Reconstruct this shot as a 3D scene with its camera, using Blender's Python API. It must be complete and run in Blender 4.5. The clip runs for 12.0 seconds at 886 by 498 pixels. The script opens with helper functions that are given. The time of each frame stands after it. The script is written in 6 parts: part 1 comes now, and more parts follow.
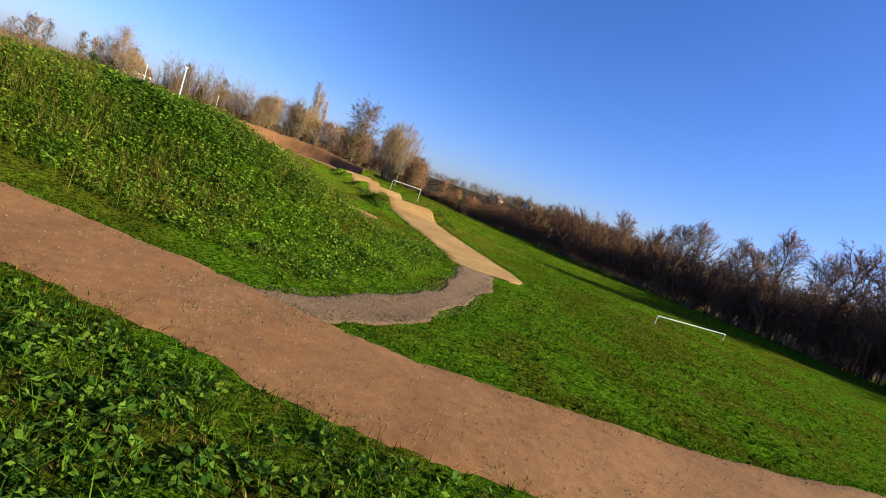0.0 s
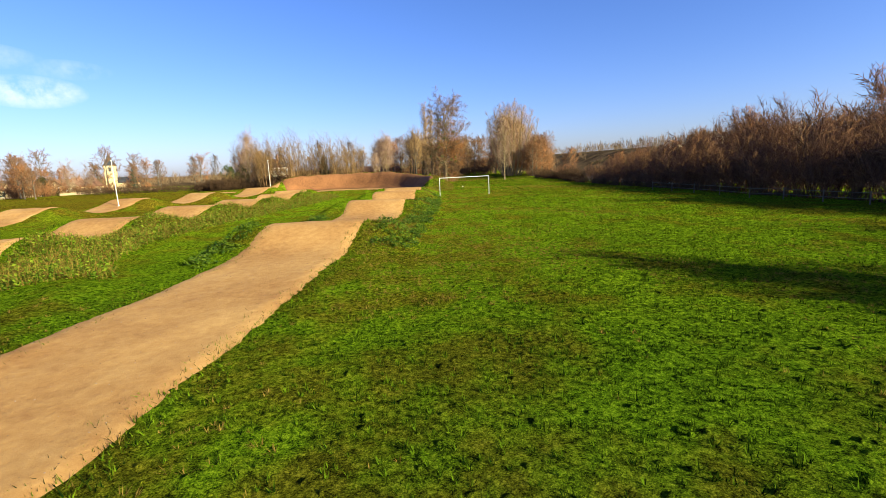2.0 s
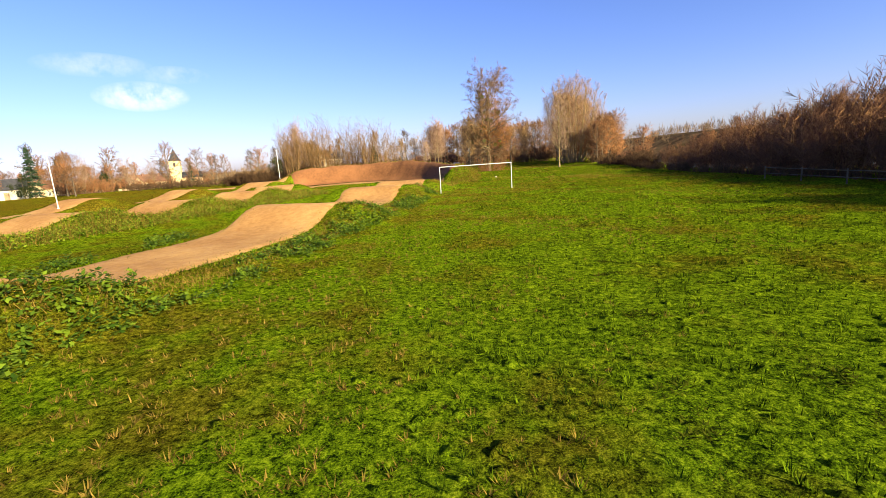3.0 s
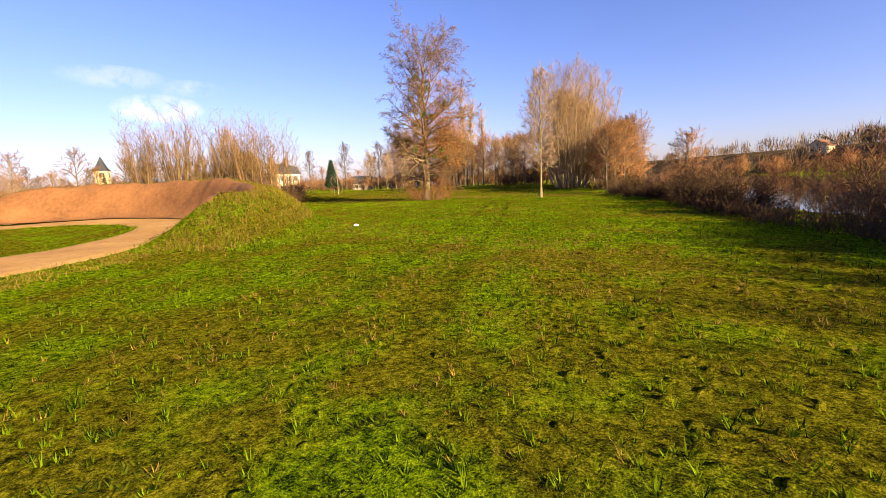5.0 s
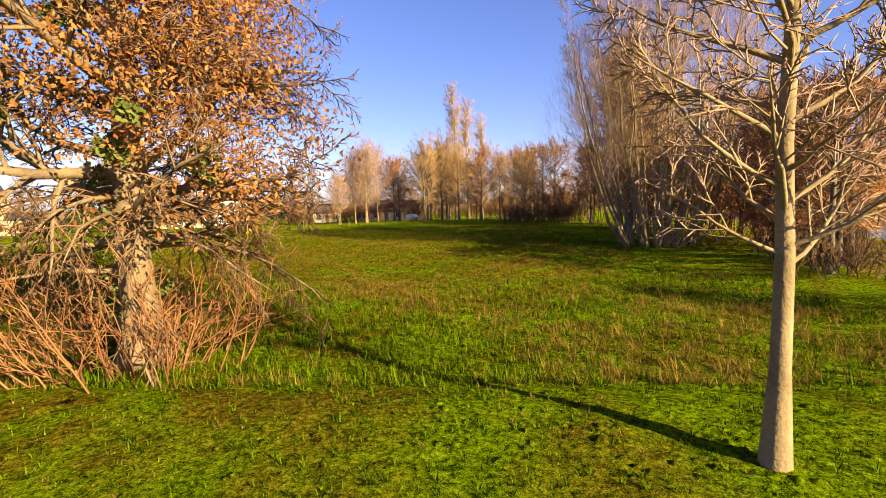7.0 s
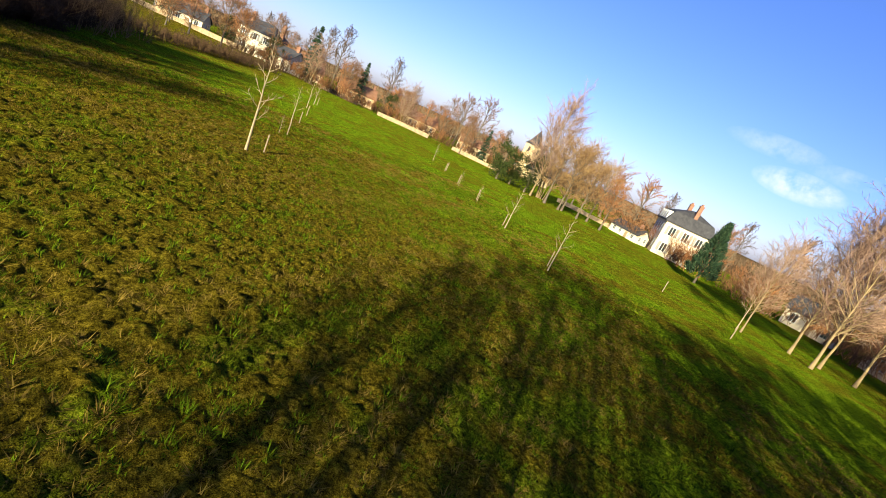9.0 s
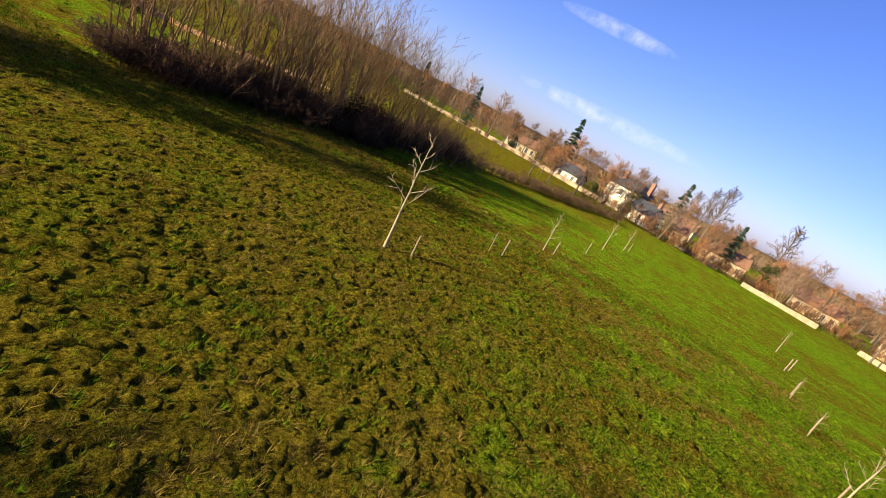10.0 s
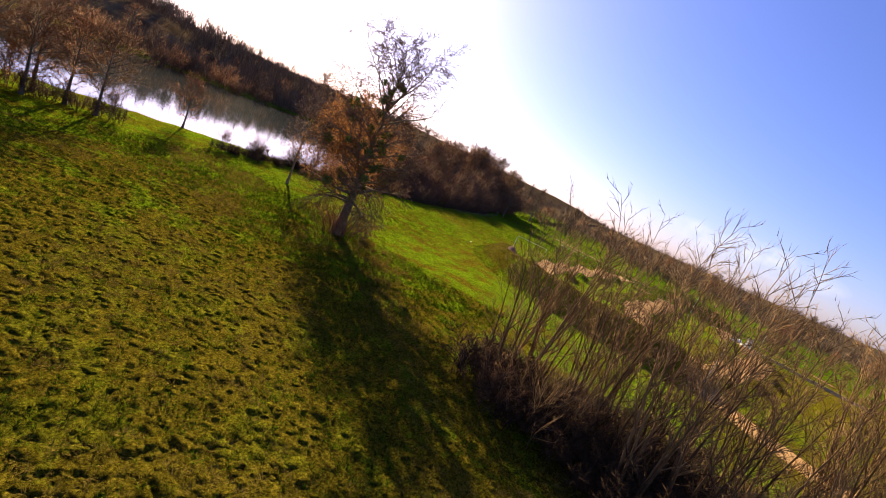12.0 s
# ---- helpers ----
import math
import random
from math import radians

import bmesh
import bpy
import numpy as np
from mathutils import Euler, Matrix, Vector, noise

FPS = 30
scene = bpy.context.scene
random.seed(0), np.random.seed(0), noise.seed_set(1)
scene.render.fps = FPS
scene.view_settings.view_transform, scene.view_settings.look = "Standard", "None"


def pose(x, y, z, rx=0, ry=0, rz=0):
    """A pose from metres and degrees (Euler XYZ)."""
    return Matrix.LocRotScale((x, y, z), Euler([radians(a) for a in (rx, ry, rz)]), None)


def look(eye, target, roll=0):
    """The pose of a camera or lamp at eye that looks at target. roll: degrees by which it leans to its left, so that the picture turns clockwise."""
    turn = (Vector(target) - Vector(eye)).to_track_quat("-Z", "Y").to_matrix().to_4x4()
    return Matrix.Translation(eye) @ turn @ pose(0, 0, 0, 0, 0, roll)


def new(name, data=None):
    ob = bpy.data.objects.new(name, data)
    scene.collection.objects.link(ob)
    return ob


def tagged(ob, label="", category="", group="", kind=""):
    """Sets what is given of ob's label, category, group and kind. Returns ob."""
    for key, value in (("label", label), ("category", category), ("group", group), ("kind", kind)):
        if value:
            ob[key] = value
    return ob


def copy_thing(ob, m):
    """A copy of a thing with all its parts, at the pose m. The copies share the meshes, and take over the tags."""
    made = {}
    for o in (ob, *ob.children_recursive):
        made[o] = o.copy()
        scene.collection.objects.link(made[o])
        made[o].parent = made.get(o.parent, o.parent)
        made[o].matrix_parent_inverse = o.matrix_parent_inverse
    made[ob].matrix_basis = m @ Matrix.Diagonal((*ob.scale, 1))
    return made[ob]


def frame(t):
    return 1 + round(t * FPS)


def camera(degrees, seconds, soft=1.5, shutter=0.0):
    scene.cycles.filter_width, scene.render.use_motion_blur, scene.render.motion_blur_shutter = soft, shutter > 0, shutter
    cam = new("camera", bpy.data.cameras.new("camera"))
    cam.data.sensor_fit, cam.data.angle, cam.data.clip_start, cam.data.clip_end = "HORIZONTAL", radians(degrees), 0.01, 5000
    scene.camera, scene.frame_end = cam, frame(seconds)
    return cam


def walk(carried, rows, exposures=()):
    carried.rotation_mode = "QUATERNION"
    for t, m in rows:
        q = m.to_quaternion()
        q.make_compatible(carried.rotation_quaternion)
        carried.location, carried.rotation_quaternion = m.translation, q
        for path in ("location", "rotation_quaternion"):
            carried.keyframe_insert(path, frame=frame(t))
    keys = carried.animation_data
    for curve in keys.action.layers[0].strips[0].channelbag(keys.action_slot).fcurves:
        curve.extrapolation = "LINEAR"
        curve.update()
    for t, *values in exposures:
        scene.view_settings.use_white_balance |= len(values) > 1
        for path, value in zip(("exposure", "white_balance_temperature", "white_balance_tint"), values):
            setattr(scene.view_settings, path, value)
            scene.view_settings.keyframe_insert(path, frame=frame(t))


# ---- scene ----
cam = camera(88.0, 12.0, 0.9)

PATH = [
    (0, (-42.60, -76.56, 3.28), (-41.523, -74.891, 3.036), 19.84),
    (0.5, (-35.12, -74.20, 3.75), (-34.498, -72.328, 3.414), 0.16),
    (1, (-29.71, -69.65, 4.11), (-29.427, -67.708, 3.751), -5.89),
    (1.5, (-25.28, -64.98, 3.98), (-24.900, -63.059, 3.562), -8.53),
    (2, (-20.91, -59.39, 3.25), (-20.601, -57.445, 2.894), -2.54),
    (2.5, (-16.76, -52.72, 2.68), (-16.637, -50.754, 2.317), -1.17),
    (3, (-13.41, -46.46, 2.59), (-13.413, -44.494, 2.206), -3.87),
    (3.5, (-9.60, -38.86, 2.72), (-9.492, -36.880, 2.453), -7.44),
    (3.7, (-8.08, -35.52, 2.87), (-7.976, -33.542, 2.590), -7.64),
    (5.3, (-1.08, -6.97, 2.08), (-1.118, -4.995, 1.776), -1.65),
    (5.5, (-0.46, -3.02, 2.30), (-0.497, -1.042, 2.014), -2.55),
    (6, (0.40, 7.09, 2.61), (0.419, 9.064, 2.308), -4.95),
    (6.5, (1.26, 16.74, 2.39), (1.349, 18.721, 2.164), -4.15),
    (6.7, (2.05, 20.72, 2.75), (2.105, 22.703, 2.530), -3.84),
    (8.3, (7.58, 57.53, 4.03), (6.375, 59.111, 3.857), 20.21),
    (8.5, (7.34, 61.23, 5.08), (5.948, 62.627, 4.778), 22.77),
    (9, (4.33, 68.27, 5.65), (2.623, 69.186, 5.142), 24.98),
    (9.5, (0.15, 73.48, 6.08), (-1.743, 73.780, 5.521), 26.78),
    (10, (-4.86, 77.51, 6.84), (-6.651, 76.851, 6.240), 27.39),
    (10.5, (-9.93, 78.89, 7.43), (-11.343, 77.597, 6.848), 22.34),
    (11, (-15.36, 77.77, 8.15), (-16.161, 75.998, 7.691), 17.79),
    (11.5, (-20.93, 74.92, 8.60), (-21.010, 72.945, 8.324), 17.34),
    (12, (-25.96, 70.81, 9.35), (-25.276, 68.971, 8.986), 24.78),
]
LIGHT = [(0.0, 1.5, 5300, -10), (0.5, 1.55, 5600, -6), (1.0, 1.7, 6000, -3), (1.5, 1.6, 6000, 0), (2.0, 1.7, 5900, -10), (2.5, 1.8, 6200, -6), (3.5, 1.9, 6700, 2), (5.5, 1.95, 7400, 6), (6.5, 2.0, 7600, 4), (8.5, 1.75, 6100, 0), (9.0, 1.7, 6000, -4), (9.5, 1.75, 6300, 6), (10.0, 1.65, 6000, 4), (10.5, 1.75, 5900, 5), (11.0, 2.06, 6300, 3), (11.5, 2.15, 6500, 7), (12.0, 1.7, 6500, 8)]
walk(cam, [(t, look(eye, target, roll)) for t, eye, target, roll in PATH], LIGHT)

# ---- light ----
SUN_YAW, SUN_EL = radians(-132), radians(21.0)
to_sun = Vector((-math.sin(SUN_YAW) * math.cos(SUN_EL), math.cos(SUN_YAW) * math.cos(SUN_EL), math.sin(SUN_EL)))
world = bpy.data.worlds.new("winter_sky")
scene.world = world
world.use_nodes = True
wn, wl = world.node_tree.nodes, world.node_tree.links
wn.clear()
sky = wn.new("ShaderNodeTexSky")
sky.sky_type, sky.sun_disc = "NISHITA", False
sky.sun_elevation, sky.sun_rotation = SUN_EL, math.atan2(to_sun.x, to_sun.y)
sky.air_density, sky.dust_density, sky.ozone_density, sky.altitude = 1.0, 0.85, 2.5, 60
bg = wn.new("ShaderNodeBackground")
bg.inputs["Strength"].default_value = 0.050
wout = wn.new("ShaderNodeOutputWorld")
hsv = wn.new("ShaderNodeHueSaturation")
hsv.inputs["Saturation"].default_value = 1.08
tone = wn.new("ShaderNodeMix")
tone.data_type, tone.blend_type = "RGBA", "MULTIPLY"
tone.inputs[0].default_value = 1.0
wl.new(sky.outputs[0], tone.inputs[6])
tone.inputs[7].default_value = (1.0, 0.895, 1.36, 1)
wl.new(tone.outputs[2], hsv.inputs["Color"])
# a few fair-weather clouds low over the village
tc = wn.new("ShaderNodeTexCoord")
cloud_n = wn.new("ShaderNodeTexNoise")
cloud_n.inputs["Scale"].default_value, cloud_n.inputs["Detail"].default_value, cloud_n.inputs["Roughness"].default_value = 26.0, 6.0, 0.62
wl.new(tc.outputs["Generated"], cloud_n.inputs["Vector"])


def sky_math(op, a, b):
    n = wn.new("ShaderNodeMath")
    n.operation = op
    for s, v in zip(n.inputs, (a, b)):
        if hasattr(v, "is_linked"):
            wl.new(v, s)
        else:
            s.default_value = v
    return n.outputs[0]


cover = None
for yaw, el, wide, high, dens in ((31.0, 8.2, 0.075, 0.026, 1.0), (34.5, 11.0, 0.085, 0.020, 0.24), (28.0, 10.3, 0.06, 0.016, 0.18), (104.0, 13.5, 0.12, 0.015, 0.35), (100.0, 5.0, 0.20, 0.018, 0.4), (170.0, 4.0, 0.16, 0.03, 0.5)):
    ya, ea = radians(yaw), radians(el)
    out = Vector((-math.sin(ya) * math.cos(ea), math.cos(ya) * math.cos(ea), math.sin(ea)))
    side = Vector((math.cos(ya), math.sin(ya), 0))
    acc = None
    for axis, size in ((side, wide), (out.cross(side) * -1, high)):
        dot = wn.new("ShaderNodeVectorMath")
        dot.operation = "DOT_PRODUCT"
        wl.new(tc.outputs["Generated"], dot.inputs[0])
        dot.inputs[1].default_value = axis / size
        sq = sky_math("POWER", sky_math("ABSOLUTE", sky_math("SUBTRACT", dot.outputs["Value"], axis.dot(out) / size), 0), 2.0)
        acc = sq if acc is None else sky_math("ADD", acc, sq)
    ahead = wn.new("ShaderNodeVectorMath")
    ahead.operation = "DOT_PRODUCT"
    wl.new(tc.outputs["Generated"], ahead.inputs[0])
    ahead.inputs[1].default_value = out
    blob = sky_math("MULTIPLY", sky_math("MAXIMUM", sky_math("SUBTRACT", 1.0, acc), 0.0), sky_math("GREATER_THAN", ahead.outputs["Value"], 0.5))
    blob = sky_math("MULTIPLY", blob, dens)
    cover = blob if cover is None else sky_math("MAXIMUM", cover, blob)
edge = sky_math("MULTIPLY", sky_math("SUBTRACT", cloud_n.outputs[0], 0.36), 3.2)
cover = sky_math("MINIMUM", sky_math("MAXIMUM", sky_math("MULTIPLY", sky_math("POWER", cover, 0.7), edge), 0.0), 0.85)
cmix = wn.new("ShaderNodeMix")
cmix.data_type = "RGBA"
wl.new(cover, cmix.inputs[0])
wl.new(hsv.outputs[0], cmix.inputs[6])
cmix.inputs[7].default_value = (7.5, 7.0, 7.2, 1)
wl.new(cmix.outputs[2], bg.inputs["Color"])
wl.new(bg.outputs[0], wout.inputs["Surface"])

sun_data = bpy.data.lights.new("sun", "SUN")
sun_data.energy, sun_data.angle, sun_data.color = 5.0, radians(0.55), (1.0, 0.82, 0.53)
sun = new("sun", sun_data)
sun.matrix_world = look(to_sun * 300, (0, 0, 0))


# ---- materials ----
def ramp_node(nt, stops):
    r = nt.nodes.new("ShaderNodeValToRGB")
    while len(r.color_ramp.elements) < len(stops):
        r.color_ramp.elements.new(0.5)
    for e, (p, c) in zip(r.color_ramp.elements, stops):
        e.position, e.color = p, (*c, 1)
    return r


def noise_node(nt, scale, detail=4.0, rough=0.55, coord=None):
    n = nt.nodes.new("ShaderNodeTexNoise")
    n.inputs["Scale"].default_value, n.inputs["Detail"].default_value, n.inputs["Roughness"].default_value = scale, detail, rough
    nt.links.new(coord or nt.nodes["pos"].outputs["Position"], n.inputs["Vector"])
    return n


def mix_node(nt, fac, a, b, blend="MIX"):
    m = nt.nodes.new("ShaderNodeMix")
    m.data_type, m.blend_type = "RGBA", blend
    for sock, v in ((m.inputs[0], fac), (m.inputs[6], a), (m.inputs[7], b)):
        if hasattr(v, "is_linked"):
            nt.links.new(v, sock)
        elif isinstance(v, tuple):
            sock.default_value = (*v, 1)
        else:
            sock.default_value = v
    return m.outputs[2]


def math_node(nt, op, a, b=0.5):
    m = nt.nodes.new("ShaderNodeMath")
    m.operation = op
    for sock, v in ((m.inputs[0], a), (m.inputs[1], b)):
        if hasattr(v, "is_linked"):
            nt.links.new(v, sock)
        else:
            sock.default_value = v
    return m.outputs[0]


def material(name, rough=0.9, metal=0.0, spec=0.3):
    m = bpy.data.materials.new(name)
    m.use_nodes = True
    nt = m.node_tree
    b = nt.nodes["Principled BSDF"]
    b.inputs["Roughness"].default_value, b.inputs["Metallic"].default_value = rough, metal
    b.inputs["Specular IOR Level"].default_value = spec
    g = nt.nodes.new("ShaderNodeNewGeometry")
    g.name = "pos"
    return m, nt, b


def bump(nt, b, height, strength=0.4, dist=0.05):
    n = nt.nodes.new("ShaderNodeBump")
    n.inputs["Strength"].default_value, n.inputs["Distance"].default_value = strength, dist
    nt.links.new(height, n.inputs["Height"])
    nt.links.new(n.outputs[0], b.inputs["Normal"])


def mottled(name, a, b_, scale=3.0, rough=0.9, spec=0.25, bump_s=0.25, fine=40.0, island=0.0, translucent=0.0, meadow=False):
    """Two colours mixed by coarse and fine noise, with a little relief."""
    m, nt, b = material(name, rough, 0.0, spec)
    c1, c2 = noise_node(nt, scale), noise_node(nt, fine, 2.0)
    f = math_node(nt, "ADD", math_node(nt, "MULTIPLY", c1.outputs[0], 0.65), math_node(nt, "MULTIPLY", c2.outputs[0], 0.35))
    if island:
        f = math_node(nt, "ADD", f, math_node(nt, "MULTIPLY", math_node(nt, "SUBTRACT", nt.nodes["pos"].outputs["Random Per Island"], 0.5), island))
    r = ramp_node(nt, [(0.3, a), (0.7, b_)])
    nt.links.new(f, r.inputs[0])
    col = darker_south(nt, r.outputs[0]) if meadow else r.outputs[0]
    nt.links.new(col, b.inputs["Base Color"])
    if bump_s:
        bump(nt, b, c2.outputs[0], bump_s, 0.03)
    if translucent:
        t = nt.nodes.new("ShaderNodeBsdfTranslucent")
        nt.links.new(col, t.inputs["Color"])
        mx = nt.nodes.new("ShaderNodeMixShader")
        mx.inputs[0].default_value = translucent
        nt.links.new(b.outputs[0], mx.inputs[1])
        nt.links.new(t.outputs[0], mx.inputs[2])
        nt.links.new(mx.outputs[0], nt.nodes["Material Output"].inputs["Surface"])
    return m


def darker_south(nt, col):
    """Grass colour multiplied darker and less red towards the southern end of the meadow."""
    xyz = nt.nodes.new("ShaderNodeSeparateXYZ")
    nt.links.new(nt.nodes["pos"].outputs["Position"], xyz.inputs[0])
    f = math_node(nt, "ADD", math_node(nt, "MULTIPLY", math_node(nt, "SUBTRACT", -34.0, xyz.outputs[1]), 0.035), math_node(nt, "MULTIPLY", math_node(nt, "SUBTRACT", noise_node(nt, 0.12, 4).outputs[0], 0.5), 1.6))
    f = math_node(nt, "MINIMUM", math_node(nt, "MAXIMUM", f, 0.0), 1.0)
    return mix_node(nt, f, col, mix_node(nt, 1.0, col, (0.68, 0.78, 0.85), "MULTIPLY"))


def grass_ground():
    m, nt, b = material("grass_ground", 0.95, 0, 0.0)
    big, mid, clump = noise_node(nt, 0.055, 4), noise_node(nt, 0.45, 5, 0.62), noise_node(nt, 3.2, 5, 0.7)
    fine, tiny = noise_node(nt, 10.0, 5, 0.75), noise_node(nt, 42.0, 3, 0.75)
    mixed = math_node(nt, "ADD", math_node(nt, "MULTIPLY", clump.outputs[0], 0.16), math_node(nt, "ADD", math_node(nt, "MULTIPLY", fine.outputs[0], 0.40), math_node(nt, "MULTIPLY", tiny.outputs[0], 0.44)))
    # tussocks: uneven cells, the shade in the gaps between them painted as dark colour
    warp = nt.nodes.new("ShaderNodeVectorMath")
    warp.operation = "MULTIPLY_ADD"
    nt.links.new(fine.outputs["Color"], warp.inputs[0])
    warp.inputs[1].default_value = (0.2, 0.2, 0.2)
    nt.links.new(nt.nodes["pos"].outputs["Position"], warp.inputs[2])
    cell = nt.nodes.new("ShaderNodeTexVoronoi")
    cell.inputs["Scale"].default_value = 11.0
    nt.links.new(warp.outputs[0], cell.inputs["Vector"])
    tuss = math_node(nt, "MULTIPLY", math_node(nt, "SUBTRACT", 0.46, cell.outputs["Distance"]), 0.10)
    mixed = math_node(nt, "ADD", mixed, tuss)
    # faint mowing lines down the field
    lines = nt.nodes.new("ShaderNodeTexWave")
    lines.bands_direction = "X"
    for key, val in (("Scale", 0.19), ("Distortion", 7.0), ("Detail", 3.0), ("Detail Scale", 0.35)):
        lines.inputs[key].default_value = val
    nt.links.new(nt.nodes["pos"].outputs["Position"], lines.inputs["Vector"])
    mixed = math_node(nt, "ADD", mixed, math_node(nt, "MULTIPLY", math_node(nt, "SUBTRACT", lines.outputs["Fac"], 0.5), 0.009))
    # near-black low stops: shade deep between the blades, put into the colour
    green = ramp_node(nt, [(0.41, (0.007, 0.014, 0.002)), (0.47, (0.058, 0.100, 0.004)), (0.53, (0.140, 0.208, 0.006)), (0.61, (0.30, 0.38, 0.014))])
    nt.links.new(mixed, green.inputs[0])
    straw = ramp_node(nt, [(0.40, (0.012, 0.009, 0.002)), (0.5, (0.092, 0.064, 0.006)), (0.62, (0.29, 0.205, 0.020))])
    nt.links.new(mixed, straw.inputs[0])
    f = ramp_node(nt, [(0.48, (0, 0, 0)), (0.58, (1, 1, 1))])
    nt.links.new(math_node(nt, "ADD", math_node(nt, "MULTIPLY", mid.outputs[0], 0.6), math_node(nt, "MULTIPLY", big.outputs[0], 0.45)), f.inputs[0])
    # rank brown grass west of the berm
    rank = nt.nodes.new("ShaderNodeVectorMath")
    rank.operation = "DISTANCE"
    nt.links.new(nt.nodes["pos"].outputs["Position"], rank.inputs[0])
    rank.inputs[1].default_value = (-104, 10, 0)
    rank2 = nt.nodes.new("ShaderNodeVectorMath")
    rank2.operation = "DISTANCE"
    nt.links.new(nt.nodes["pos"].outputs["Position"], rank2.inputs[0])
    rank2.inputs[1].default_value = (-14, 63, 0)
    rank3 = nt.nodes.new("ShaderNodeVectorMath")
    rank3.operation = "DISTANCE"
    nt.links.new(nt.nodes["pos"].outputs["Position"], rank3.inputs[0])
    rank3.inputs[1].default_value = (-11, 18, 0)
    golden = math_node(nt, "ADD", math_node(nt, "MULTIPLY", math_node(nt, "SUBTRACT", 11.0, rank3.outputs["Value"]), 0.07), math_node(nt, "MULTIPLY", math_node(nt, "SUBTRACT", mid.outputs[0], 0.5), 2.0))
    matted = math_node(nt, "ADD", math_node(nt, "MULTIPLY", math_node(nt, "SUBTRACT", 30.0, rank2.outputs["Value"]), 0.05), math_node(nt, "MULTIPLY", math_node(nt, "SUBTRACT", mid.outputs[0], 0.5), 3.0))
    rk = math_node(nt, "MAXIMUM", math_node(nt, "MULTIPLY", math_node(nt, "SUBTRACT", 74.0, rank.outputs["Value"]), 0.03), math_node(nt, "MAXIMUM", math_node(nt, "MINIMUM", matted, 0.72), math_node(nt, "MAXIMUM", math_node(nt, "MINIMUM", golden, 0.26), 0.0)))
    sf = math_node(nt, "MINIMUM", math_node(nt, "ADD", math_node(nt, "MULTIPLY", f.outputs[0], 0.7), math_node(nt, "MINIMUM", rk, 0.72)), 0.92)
    c = darker_south(nt, mix_node(nt, sf, green.outputs[0], straw.outputs[0]))
    # leaf litter and scrub of the country beyond the meadow
    ln = nt.nodes.new("ShaderNodeVectorMath")
    ln.operation = "DISTANCE"
    nt.links.new(nt.nodes["pos"].outputs["Position"], ln.inputs[0])
    ln.inputs[1].default_value = (-20, 10, 0)
    patch = noise_node(nt, 0.011, 3)
    wild = math_node(nt, "ADD", math_node(nt, "MULTIPLY", math_node(nt, "SUBTRACT", ln.outputs["Value"], 190.0), 0.006), math_node(nt, "MULTIPLY", math_node(nt, "SUBTRACT", patch.outputs[0], 0.42), 2.2))
    sep = nt.nodes.new("ShaderNodeSeparateXYZ")
    nt.links.new(nt.nodes["pos"].outputs["Position"], sep.inputs[0])
    shore = math_node(nt, "MULTIPLY", math_node(nt, "SUBTRACT", sep.outputs[0], 100.0), 0.02)
    wild = math_node(nt, "MAXIMUM", wild, math_node(nt, "ADD", shore, math_node(nt, "SUBTRACT", patch.outputs[0], 0.6)))
    wr = ramp_node(nt, [(0.3, (0, 0, 0)), (0.7, (1, 1, 1))])
    nt.links.new(wild, wr.inputs[0])
    scrub = ramp_node(nt, [(0.38, (0.045, 0.030, 0.018)), (0.62, (0.13, 0.088, 0.045))])
    nt.links.new(noise_node(nt, 0.09, 6, 0.7).outputs[0], scrub.inputs[0])
    c = mix_node(nt, wr.outputs[0], c, scrub.outputs[0])
    nt.links.new(c, b.inputs["Base Color"])
    bump(nt, b, mixed, 1.0, 0.20)
    return m


def dirt(name, a, b_, stones=0.0):
    m, nt, b = material(name, 0.95, 0, 0.15)
    n1, n2, n3 = noise_node(nt, 0.35, 4), noise_node(nt, 4.0, 5, 0.65), noise_node(nt, 60.0, 3, 0.7)
    r = ramp_node(nt, [(0.36, a), (0.64, b_)])
    f = math_node(nt, "ADD", math_node(nt, "MULTIPLY", n1.outputs[0], 0.45), math_node(nt, "ADD", math_node(nt, "MULTIPLY", n2.outputs[0], 0.35), math_node(nt, "MULTIPLY", n3.outputs[0], 0.2)))
    nt.links.new(f, r.inputs[0])
    col = r.outputs[0]
    if stones:
        v = nt.nodes.new("ShaderNodeTexVoronoi")
        v.inputs["Scale"].default_value = 16.0
        nt.links.new(nt.nodes["pos"].outputs["Position"], v.inputs["Vector"])
        sr = ramp_node(nt, [(0.15, (1, 1, 1)), (0.4, (0, 0, 0))])
        nt.links.new(v.outputs["Distance"], sr.inputs[0])
        sc = ramp_node(nt, [(0.0, (0.16, 0.12, 0.09)), (1.0, (0.42, 0.36, 0.29))])
        nt.links.new(v.outputs["Color"], sc.inputs[0])
        col = mix_node(nt, math_node(nt, "MULTIPLY", sr.outputs[0], stones), col, sc.outputs[0])
    nt.links.new(col, b.inputs["Base Color"])
    bump(nt, b, math_node(nt, "ADD", n2.outputs[0], math_node(nt, "MULTIPLY", n3.outputs[0], 0.4)), 0.5, 0.04)
    return m


